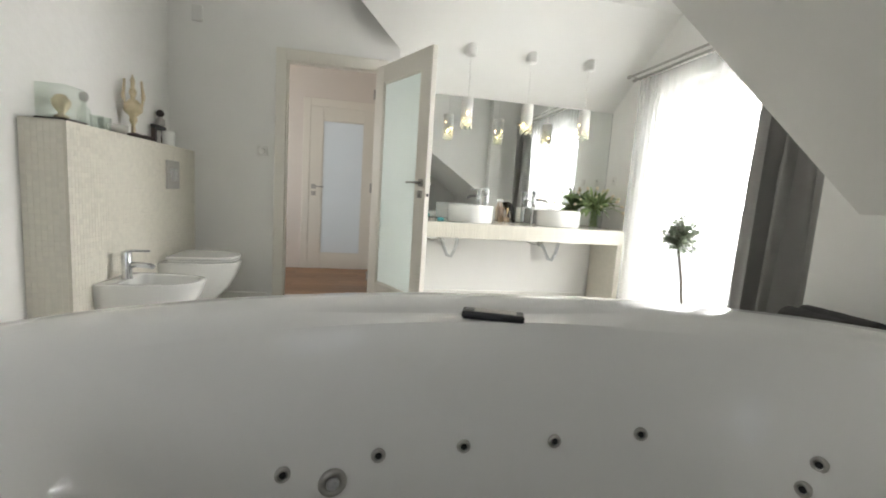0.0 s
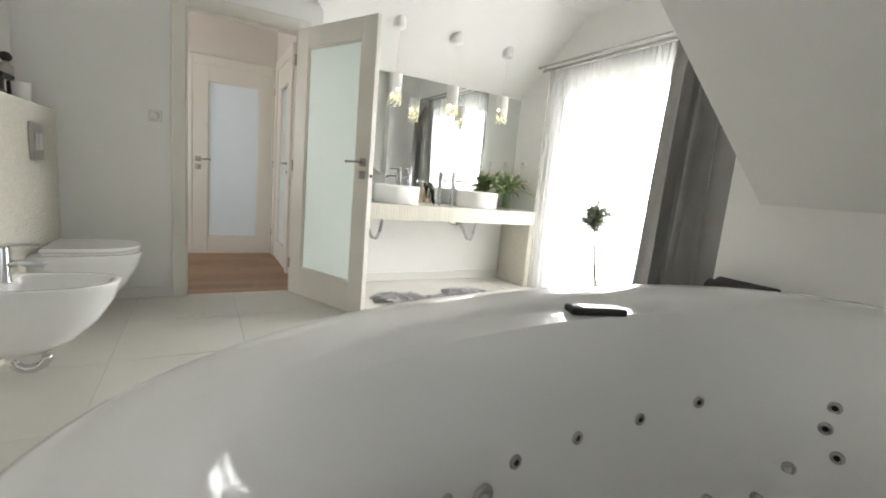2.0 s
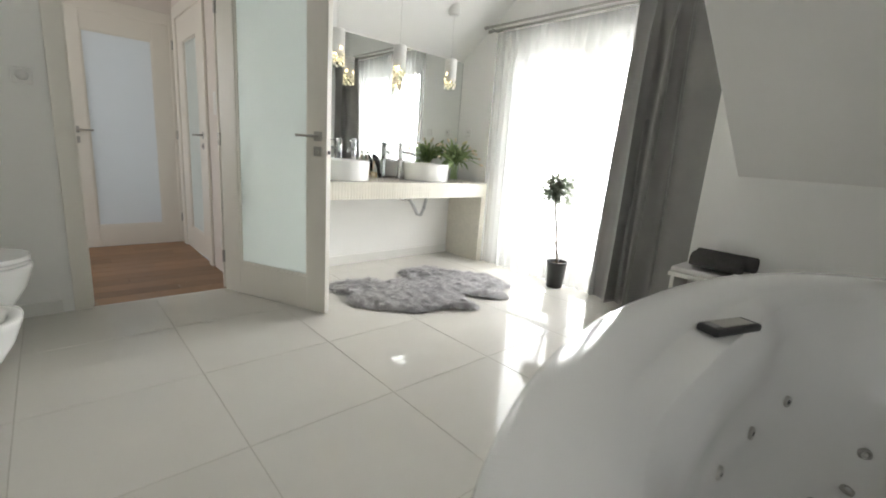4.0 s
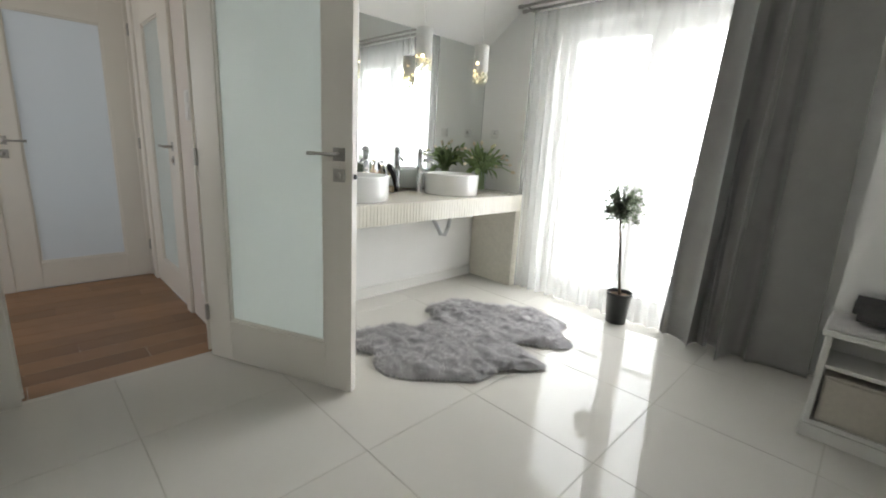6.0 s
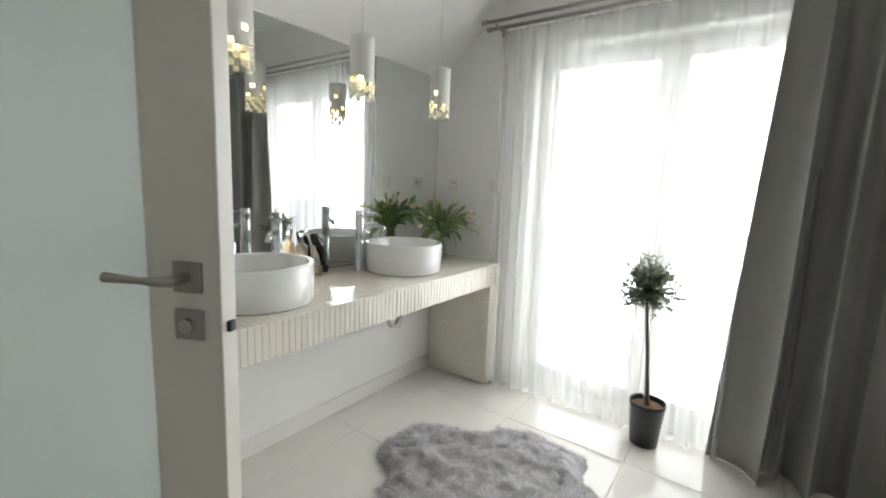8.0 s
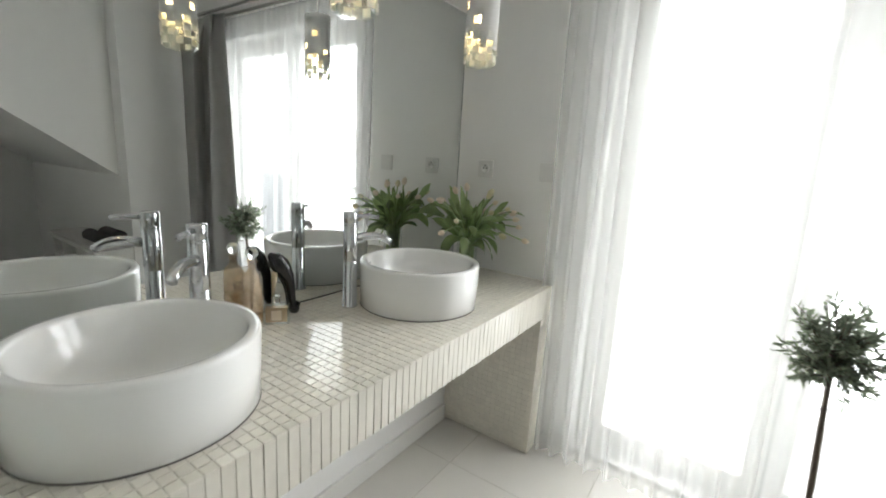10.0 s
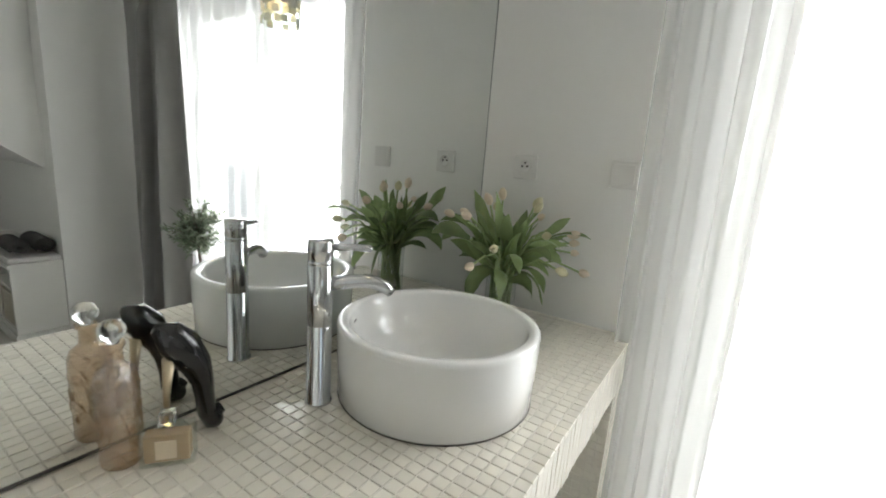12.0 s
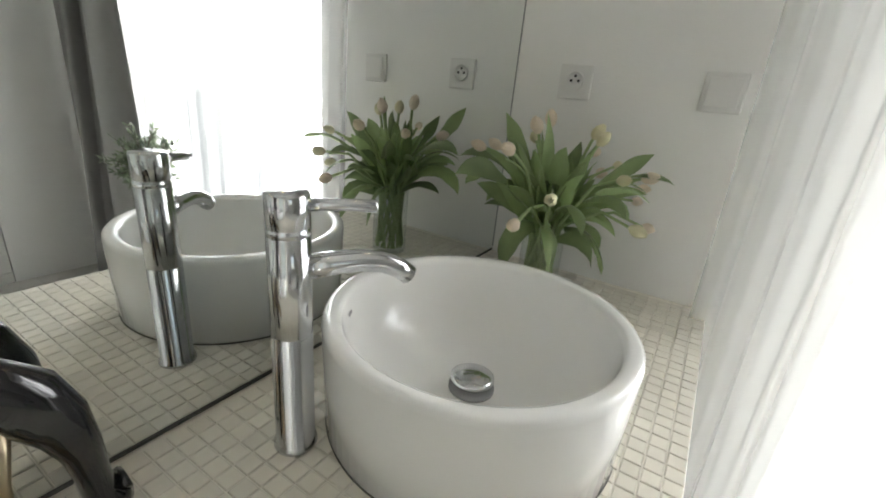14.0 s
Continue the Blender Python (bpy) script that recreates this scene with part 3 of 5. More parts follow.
def towel_roll(x, z, y0, y1, r):
    """A rolled towel: a spiral drawn out along y."""
    bm = bmesh.new()
    turns, n = 2.6, 70
    loops = []
    for k in range(15):
        y = y0 + (y1 - y0) * k / 14
        ring = []
        for i in range(n):
            f = i / (n - 1)
            a = f * turns * 2 * math.pi
            rr = r * (0.25 + 0.75 * f) + 0.002 * noise.noise((x * 30, y * 25, a))
            ring.append(bm.verts.new((x + rr * math.cos(a) * 1.08, y + 0.004 * math.sin(7 * f), z + rr * math.sin(a) * 0.92)))
        loops.append(ring)
    for a, b in zip(loops, loops[1:]):
        for i in range(n - 1):
            bm.faces.new((a[i], a[i + 1], b[i + 1], b[i]))
    ob = part("rolled_towel", bm, TOWEL, None, "", True)
    sol = ob.modifiers.new("thickness", "SOLIDIFY")
    sol.thickness, sol.offset = 0.011, 0
    return tagged(ob, "dark grey rolled bath towel on the bench", "towel", "towels on the bench")


towel_roll(1.88, 0.578, 1.30, 1.535, 0.047)
towel_roll(1.996, 0.579, 1.265, 1.55, 0.049)

# ---- cistern wall with toilet and bidet ----
CWX, CWY, CWZ = -1.32, 2.315, 1.232
cw = structure("wall_cistern", box(XL, CWX, CWY, YD, -0.1, CWZ), mat("cream_mortar", (0.73, 0.69, 0.595), 0.9, var=0.05, scale=60), "low boxed wall clad in cream mosaic")


def mosaic(name, origin, u, v, w, h, pitch, parent, gap=0.0021, thick=0.0022, skip=None, singles=0, material=None, pick=None, aspect=1.0):
    """A field of bevelled tiles from origin along u and v; the first ones picked become pieces of their own."""
    O, U, V = Vector(origin), Vector(u), Vector(v)
    N = U.cross(V).normalized()
    verts, faces, made = [], [], 0
    pv = pitch * aspect
    rng = random.Random(7)
    a, c = pitch - gap, pv - gap
    shape = [(0, 0, -0.003), (a, 0, -0.003), (a, c, -0.003), (0, c, -0.003), (0, 0, thick - 0.0011), (a, 0, thick - 0.0011), (a, c, thick - 0.0011), (0, c, thick - 0.0011),
             (0.0011, 0.0011, thick), (a - 0.0011, 0.0011, thick), (a - 0.0011, c - 0.0011, thick), (0.0011, c - 0.0011, thick)]
    fc = [(0, 1, 5, 4), (1, 2, 6, 5), (2, 3, 7, 6), (3, 0, 4, 7), (4, 5, 9, 8), (5, 6, 10, 9), (6, 7, 11, 10), (7, 4, 8, 11), (8, 9, 10, 11)]
    shared = bpy.data.meshes.new("tile")
    shared.from_pydata([tuple(U * p[0] + V * p[1] + N * p[2]) for p in shape], [], fc)
    shared.materials.append(CREAMPIECE)
    for i in range(int(w / pitch)):
        for j in range(max(1, int(h / pv + 0.01))):
            s, t = i * pitch, j * pv
            if skip and skip(s, t):
                continue
            base = O + U * s + V * t
            tilt = (rng.uniform(-0.02, 0.02), rng.uniform(-0.02, 0.02), rng.uniform(-0.0003, 0.0003))
            if made < singles and (pick is None or pick(s, t)):
                ob = new("tile", shared)
                ob.parent = parent
                ob.matrix_parent_inverse = parent.matrix_world.inverted()
                ob.matrix_basis = Matrix.Translation(base + N * tilt[2])
                made += 1
                continue
            k = len(verts)
            for p in shape:
                d = p[2] + (tilt[0] * (p[0] - a / 2) + tilt[1] * (p[1] - c / 2) + tilt[2] if p[2] > 0 else 0)
                verts.append(tuple(base + U * p[0] + V * p[1] + N * d))
            faces += [tuple(k + q for q in f) for f in fc]
    me = bpy.data.meshes.new(name)
    me.from_pydata(verts, [], faces)
    me.materials.append(material or CREAM)
    ob = new(name, me)
    ob.parent = parent
    ob.matrix_parent_inverse = parent.matrix_world.inverted()
    ob["kind"] = "stuff"
    return ob


def bowl(length, width, depth, rim, n=48):
    """A wall-hung bowl, from the wall at x = 0 to x = length, its rim at z = 0."""
    bm = bmesh.new()

    def outline(l, w, z, x0=0.0):
        pts = []
        for i in range(n + 1):
            t = -math.pi / 2 + math.pi * i / n
            c, s = math.cos(t), math.sin(t)
            pts.append((x0 + (l - x0) * abs(c) ** 0.62, w / 2 * math.copysign(abs(s) ** 0.75, s), z))
        return pts
    levels = [outline(length * k, width * q, -depth * d) for k, q, d in ((0.30, 0.30, 1.0), (0.48, 0.55, 0.97), (0.68, 0.76, 0.8), (0.84, 0.90, 0.55), (0.95, 0.975, 0.27), (0.99, 0.998, 0.08), (1.0, 1.0, 0.02), (0.995, 0.99, 0.0))]
    inner = [outline(length * k, width * q, -depth * d, length * 0.2) for k, q, d in ((0.93, 0.86, 0.0), (0.915, 0.83, 0.03), (0.87, 0.77, 0.2), (0.78, 0.62, 0.38), (0.6, 0.34, 0.47), (0.4, 0.1, 0.48))]
    rows = [[bm.verts.new(p) for p in r] for r in levels + inner]
    for a, b in zip(rows, rows[1:]):
        for i in range(n):
            bm.faces.new((a[i], a[i + 1], b[i + 1], b[i]))
    bm.faces.new(rows[0])
    # deck behind the bowl, and the back
    a, b = rows[len(levels) - 1], rows[len(levels)]
    bm.faces.new((a[0], b[0], b[-1], a[-1]))
    bm.faces.new([r[0] for r in rows[:len(levels)]] + [r[-1] for r in rows[:len(levels)]][::-1])
    bm.faces.new(rows[-1])
    ins = rows[len(levels):]
    bm.faces.new([r[0] for r in ins][::-1] + [r[-1] for r in ins])
    bmesh.ops.recalc_face_normals(bm, faces=bm.faces)
    return bm


def seat_shape(length, width, z0, z1, x0=0.03, n=48, r=0.006):
    bm = bmesh.new()
    rows = []
    for ins, z in ((r, z0), (0, z0 + r), (0, z1 - r), (r, z1)):
        row = []
        for i in range(n + 1):
            t = -math.pi / 2 + math.pi * i / n
            c, s = math.cos(t), math.sin(t)
            row.append(bm.verts.new((x0 + ins + (length - x0 - 2 * ins) * abs(c) ** 0.62, (width / 2 - ins) * math.copysign(abs(s) ** 0.75, s), z)))
        rows.append(row)
    for a, b in zip(rows, rows[1:]):
        for i in range(n):
            bm.faces.new((a[i], a[i + 1], b[i + 1], b[i]))
        bm.faces.new((a[0], b[0], b[-1], a[-1]))
    bm.faces.new(rows[0])
    bm.faces.new(rows[-1])
    bmesh.ops.recalc_face_normals(bm, faces=bm.faces)
    return bm


toilet = tagged(empty("toilet"), "white wall-hung ceramic toilet with closed lid", "toilet")
part("bowl", bowl(0.482, 0.36, 0.34, 0.0), CERAMIC, toilet, "", True)
part("seat", seat_shape(0.47, 0.362, 0.003, 0.018, 0.06), CERAMIC, toilet, "", False)
part("lid", seat_shape(0.476, 0.372, 0.021, 0.043, 0.05), CERAMIC, toilet, "white closed toilet lid", False)
for y in (-0.09, 0.09):
    part("lid_hinge", tube([(0.035, y - 0.02, 0.02), (0.035, y + 0.02, 0.02)], 0.012, 12), CHROME, toilet)
put(toilet, pose(CWX + 0.005, 3.38, 0.43))

bidet = tagged(empty("bidet"), "white wall-hung ceramic bidet with chrome mixer", "bidet")
part("bowl", bowl(0.468, 0.36, 0.31, 0.0), CERAMIC, bidet, "", True)
tapb = part("mixer", lathe([(0, 0), (0.028, 0), (0.028, 0.004), (0.0245, 0.008), (0.0245, 0.145), (0.022, 0.15), (0, 0.15)], 24), CHROME, bidet, "chrome bidet mixer", True)
tapb.location = (0.075, 0, 0.0)
tapb.matrix_parent_inverse = Matrix()
for nm, bm in (("spout", tube([(0.08, 0, 0.075), (0.13, 0, 0.08), (0.195, 0, 0.074), (0.21, 0, 0.068)], [0.017, 0.016, 0.015, 0.014], 16)), ("mixer_lever", tube([(0.075, 0, 0.146), (0.09, 0, 0.156), (0.19, 0, 0.158)], [0.013, 0.008, 0.006], 12)),
               ("siphon", tube([(0.14 + 0.06 * math.cos(a), 0.0, -0.33 + 0.06 * math.sin(a)) for a in [math.pi + k * math.pi / 12 for k in range(13)]], [0.019 + 0.003 * (k % 2) for k in range(13)], 14))):
    part(nm, bm, CHROME, bidet, "", True)
put(bidet, pose(CWX + 0.005, 2.645, 0.435))

plate = tagged(empty("flush_plate"), "satin steel dual flush plate on the mosaic wall", "flush plate")
part("plate", box(0, 0.012, -0.105, 0.105, -0.1, 0.1, 0.004), STEEL, plate)
part("button", box(0.012, 0.018, -0.06, -0.005, -0.045, 0.045, 0.003), CHROME, plate)
part("button", box(0.012, 0.018, 0.005, 0.06, -0.045, 0.045, 0.003), CHROME, plate)
put(plate, pose(CWX + 0.004, 3.45, 1.027))

# things on the cistern shelf
SZ = CWZ + 0.0045


def on_shelf(name, y, label, category, dx=-0.11):
    return tagged(empty(name, CWX + dx, y, SZ), label, category)


ob = on_shelf("glass_display_box", 2.48, "clear glass display box with golden ornament", "ornament")
x = CWX - 0.11
part("base", box(x - 0.07, x + 0.07, 2.40, 2.56, SZ, SZ + 0.012, 0.002), DARK, ob)
part("glass_cover", box(x - 0.065, x + 0.065, 2.405, 2.555, SZ + 0.0125, SZ + 0.17, 0.002), THIN, ob)
part("ornament", lathe([(0, 0.02), (0.03, 0.02), (0.03, 0.03), (0.012, 0.04), (0.035, 0.075), (0.04, 0.10), (0.02, 0.13), (0, 0.135)], 20, x, 2.48, None), GOLD, ob, "golden ornament", True)
ob.children[2].location.z += SZ
ob = on_shelf("decanter", 2.66, "clear glass decanter with dark round stopper", "bottle")
part("body", lathe([(0, SZ), (0.03, SZ), (0.032, SZ + 0.01), (0.028, SZ + 0.09), (0.012, SZ + 0.11), (0.012, SZ + 0.14)], 24, x, 2.66), THIN, ob, "", True)
part("stopper", lathe([(0, SZ + 0.135), (0.014, SZ + 0.135), (0.022, SZ + 0.155), (0.016, SZ + 0.178), (0, SZ + 0.182)], 20, x, 2.66), STEEL, ob, "", True)
for yy in (2.77, 2.85):
    ob = tagged(part("tumbler", lathe([(0, SZ), (0.028, SZ), (0.032, SZ + 0.08), (0.029, SZ + 0.08), (0.026, SZ + 0.008), (0, SZ + 0.008)], 24, x, yy), THIN, None, "", True), "small clear glass tumbler on the shelf", "glass", "glasses on the shelf")
ob = tagged(part("bowl_ornament", lathe([(0, SZ), (0.035, SZ), (0.05, SZ + 0.03), (0.052, SZ + 0.06), (0.046, SZ + 0.06), (0.04, SZ + 0.02), (0, SZ + 0.015)], 24, x, 2.99), STEEL, None, "", True), "small grey metal bowl on the shelf", "bowl")
ob = on_shelf("candlestick", 3.17, "ornate golden candlestick on a dark base", "candlestick")
part("base", lathe([(0, SZ), (0.085, SZ), (0.08, SZ + 0.015), (0.03, SZ + 0.035), (0, SZ + 0.04)], 24, x, 3.17), DARK, ob, "", True)
part("stem", lathe([(0.012, SZ + 0.03), (0.01, SZ + 0.09), (0.022, SZ + 0.11), (0.02, SZ + 0.14), (0.05, SZ + 0.17), (0.055, SZ + 0.21), (0.03, SZ + 0.235), (0.012, SZ + 0.25), (0.022, SZ + 0.29), (0.01, SZ + 0.32), (0.014, SZ + 0.36), (0, SZ + 0.40)], 20, x, 3.17), GOLD, ob, "", True)
for k in range(3):
    a = k * 2.09
    part("arm", tube([(x, 3.17, SZ + 0.2), (x + 0.05 * math.cos(a), 3.17 + 0.05 * math.sin(a), SZ + 0.2), (x + 0.06 * math.cos(a), 3.17 + 0.06 * math.sin(a), SZ + 0.26), (x + 0.05 * math.cos(a), 3.17 + 0.05 * math.sin(a), SZ + 0.36)], [0.008, 0.007, 0.011, 0.006], 8), GOLD, ob, "", True)
for k, (dy, r) in enumerate(((0.10, 0.035), (0.17, 0.025))):
    tagged(part("pebble", lathe([(0, SZ), (r, SZ + 0.004), (r * 1.05, SZ + 0.018), (r * 0.6, SZ + 0.034), (0, SZ + 0.037)], 16, x + 0.02, 3.17 + dy), DARK, None, "", True), "dark smooth stone lying on the shelf", "stone", "stones on the shelf")
ob = on_shelf("white_beaker", 3.63, "white ceramic beaker in front of a dark arch", "beaker")
part("cup", lathe([(0, SZ), (0.036, SZ), (0.04, SZ + 0.004), (0.044, SZ + 0.105), (0.043, SZ + 0.108), (0.04, SZ + 0.107), (0.036, SZ + 0.012), (0, SZ + 0.010)], 28, x + 0.025, 3.63), CERAMIC, ob, "", True)
ob = on_shelf("arch_ornament", 3.63, "dark wooden arch ornament standing on the shelf", "ornament")
for y0, y1 in ((3.535, 3.565), (3.695, 3.715)):
    part("leg", box(x - 0.055, x - 0.025, y0, y1, SZ, SZ + 0.115, 0.004), DARK, ob)
part("lintel", box(x - 0.057, x - 0.023, 3.533, 3.717, SZ + 0.115, SZ + 0.145, 0.006), BLACK, ob)
ob = on_shelf("round_stoppered_bottle", 3.655, "grey glass bottle with a dark round stopper", "bottle")
part("body", lathe([(0, SZ + 0.1455), (0.03, SZ + 0.1455), (0.032, SZ + 0.152), (0.03, SZ + 0.19), (0.016, SZ + 0.205), (0.013, SZ + 0.212), (0, SZ + 0.212)], 24, x - 0.04, 3.655), STEEL, ob, "", True)
part("stopper", lathe([(0, SZ + 0.211), (0.012, SZ + 0.211), (0.026, SZ + 0.226), (0.028, SZ + 0.240), (0.018, SZ + 0.258), (0, SZ + 0.264)], 20, x - 0.04, 3.655), DARK, ob, "dark round stopper", True)
tagged(part("wall_detector", box(-1.33, -1.25, YD - 0.03, YD - 0.001, 2.23, 2.35, 0.008), PLASTIC), "small white plastic detector on the wall", "detector")

thermo = tagged(empty("thermostat", -0.80, YD, 1.275), "white round wall thermostat knob on square plate", "thermostat")
part("plate", box(-0.84, -0.76, YD - 0.012, YD - 0.001, 1.235, 1.315, 0.004), PLASTIC, thermo)
kn = part("knob", lathe([(0, 0), (0.026, 0), (0.024, 0.016), (0, 0.018)], 24), PLASTIC, thermo, "", True)
kn.matrix_parent_inverse = thermo.matrix_world.inverted()
kn.matrix_basis = pose(-0.80, YD - 0.012, 1.278, 90)

# ---- vanity ----
CZ, CF, CX0, PX = 0.781, 3.655, 0.335, 2.405
counter = tagged(empty("vanity_counter", 1.4, 3.9, CZ), "thick vanity counter clad in cream mosaic tiles", "counter")
part("core", box(CX0, XR - 0.002, CF + 0.004, YV - 0.002, 0.648, CZ - 0.0022), MORTAR, counter)
endpanel = tagged(empty("vanity_end_panel", 2.5, 3.9, 0), "mosaic-clad end panel carrying the vanity counter", "panel")
part("core", box(PX + 0.004, XR - 0.002, CF + 0.006, YV - 0.002, 0.0, 0.646), MORTAR, endpanel)
BASINS = ((1.026, 3.927), (1.918, 3.948))


def basin(cx, cy):
    ob = tagged(empty("vessel_basin", cx, cy, CZ), "round white ceramic vessel basin on the counter", "basin", "basins on the vanity")
    z = CZ
    prof = [(0, z), (0.205, z), (0.2095, z + 0.004), (0.212, z + 0.08), (0.2138, z + 0.147), (0.2128, z + 0.1535), (0.2095, z + 0.157), (0.204, z + 0.158), (0.195, z + 0.1575), (0.1905, z + 0.155), (0.188, z + 0.148),
            (0.1815, z + 0.116), (0.166, z + 0.076), (0.134, z + 0.047), (0.09, z + 0.032), (0.03, z + 0.027), (0, z + 0.026)]
    part("bowl", lathe(prof, 80, cx, cy), CERAMIC, ob, "", True)
    part("drain_plug", lathe([(0, z + 0.040), (0.026, z + 0.040), (0.030, z + 0.042), (0.0325, z + 0.046), (0.032, z + 0.049), (0.027, z + 0.0515), (0.014, z + 0.0535), (0, z + 0.054)], 40, cx, cy), CHROME, ob, "chrome click drain plug", True)
    part("drain_ring", lathe([(0, z + 0.028), (0.034, z + 0.028), (0.034, z + 0.033), (0.026, z + 0.034), (0.02, z + 0.0425), (0, z + 0.0425)], 32, cx, cy), IRON, ob, "dark drain ring", True)
    # the shade in the gap under the bowl, drawn as a dark ring
    part("seal", tube([(cx + 0.209 * math.cos(k * math.pi / 32), cy + 0.209 * math.sin(k * math.pi / 32), z + 0.001) for k in range(65)], 0.0013, 6, cap=False), SEALSHADE, ob, "thin dark ring standing for the shaded gap under the bowl")
    return ob


for c in BASINS:
    ob = basin(*c)
# the small maker's mark as two plain bars
for k in (0, 1):
    cx, cy = BASINS[1]
    a = 2.05 + k * 0.045
    mk = part("mark", box(-0.003, 0.003, -0.0005, 0.0005, -0.0025, 0.0025), IRON, ob)
    mk.matrix_parent_inverse = ob.matrix_world.inverted()
    mk.matrix_basis = pose(cx + 0.1835 * math.cos(a), cy + 0.1835 * math.sin(a), CZ + 0.131, 15, 0, math.degrees(a) + 90)


def tall_tap(x, y, towards):
    ob = tagged(empty("basin_tap", x, y, CZ), "tall cylindrical chrome basin mixer tap", "tap", "taps on the vanity")
    z = CZ
    part("body", lathe([(0, z), (0.0265, z), (0.0265, z + 0.004), (0.0235, z + 0.007), (0.0235, z + 0.162), (0.0229, z + 0.163), (0.0235, z + 0.164), (0.0235, z + 0.279), (0.0226, z + 0.28), (0.0226, z + 0.282), (0.0235, z + 0.283),
                         (0.0235, z + 0.288), (0.0226, z + 0.289), (0.0226, z + 0.291), (0.0235, z + 0.292), (0.0235, z + 0.325), (0.022, z + 0.328), (0, z + 0.329)], 40, x, y), CHROME, ob, "", True)
    d = (Vector((*towards, 0)) - Vector((x, y, 0))).normalized()
    P = Vector((x, y, z))

    def at(r, h):
        return P + d * r + Vector((0, 0, h))
    part("spout", tube([at(0.018, 0.241), at(0.045, 0.244), at(0.078, 0.245), at(0.104, 0.241), at(0.126, 0.231), at(0.14, 0.22)], [0.0145, 0.014, 0.0135, 0.013, 0.0128, 0.0125], 20), CHROME, ob, "chrome curved spout", True)
    part("lever", tube([at(0.02, 0.313), at(0.06, 0.312), at(0.094, 0.309), at(0.096, 0.309)], [0.0075, 0.007, 0.0078, 0.0065], 14), CHROME, ob, "thin chrome lever", True)
    return ob


tall_tap(1.224, 4.10, (1.04, 3.935))
tall_tap(1.714, 4.09, (1.92, 3.955))

mir = tagged(empty("wall_mirror_glass", 1.4, YV, 1.4), "large frameless mirror above the vanity counter", "mirror")
part("silvered_glass", box(0.335, XR - 0.004, YV - 0.006, YV - 0.001, CZ + 0.0055, 1.968), MIRROR, mir)
part("bottom_joint", box(0.335, XR - 0.004, YV - 0.008, YV - 0.001, CZ + 0.001, CZ + 0.005), SEALSHADE, mir, "dark silicone joint")
part("edge_strip", box(XR - 0.0038, XR - 0.0005, YV - 0.007, YV - 0.001, CZ + 0.012, 1.968), IRON, mir)

# traps and cables below the counter
def trap(x, flip):
    ob = tagged(empty("drain_trap", x, 4.0, 0.6), "grey plastic drain trap under the counter", "drain pipe", "drain pipes")
    s = flip
    part("tailpipe", tube([(x, 3.97, 0.655), (x, 3.97, 0.60), (x + s * 0.02, 3.975, 0.50)], 0.016, 14), RUBBER, ob, "", True)
    part("bend", tube([(x + s * 0.02, 3.975, 0.50), (x + s * 0.05, 3.98, 0.44), (x + s * 0.085, 3.99, 0.45), (x + s * 0.12, 4.02, 0.54), (x + s * 0.13, 4.06, 0.58), (x + s * 0.13, 4.12, 0.59)], 0.016, 14), RUBBER, ob, "", True)
    part("wall_collar", lathe([(0.016, 0), (0.032, 0), (0.03, 0.008), (0.016, 0.01)], 20), CHROME, ob, "", True)
    c = ob.children[-1]
    c.matrix_parent_inverse = ob.matrix_world.inverted()
    c.matrix_basis = pose(x + s * 0.13, 4.119, 0.59, 90)
    hose = tagged(part("supply_hose", tube([(x + s * 0.1, 4.0, 0.653), (x + s * 0.16, 4.0, 0.60), (x + s * 0.24, 4.03, 0.585), (x + s * 0.31, 4.07, 0.615), (x + s * 0.33, 4.1, 0.65)], 0.006, 10), STEEL, None, "", True), "thin braided steel supply hose", "hose", "supply hoses")


trap(1.96, -1)
trap(0.93, -1)

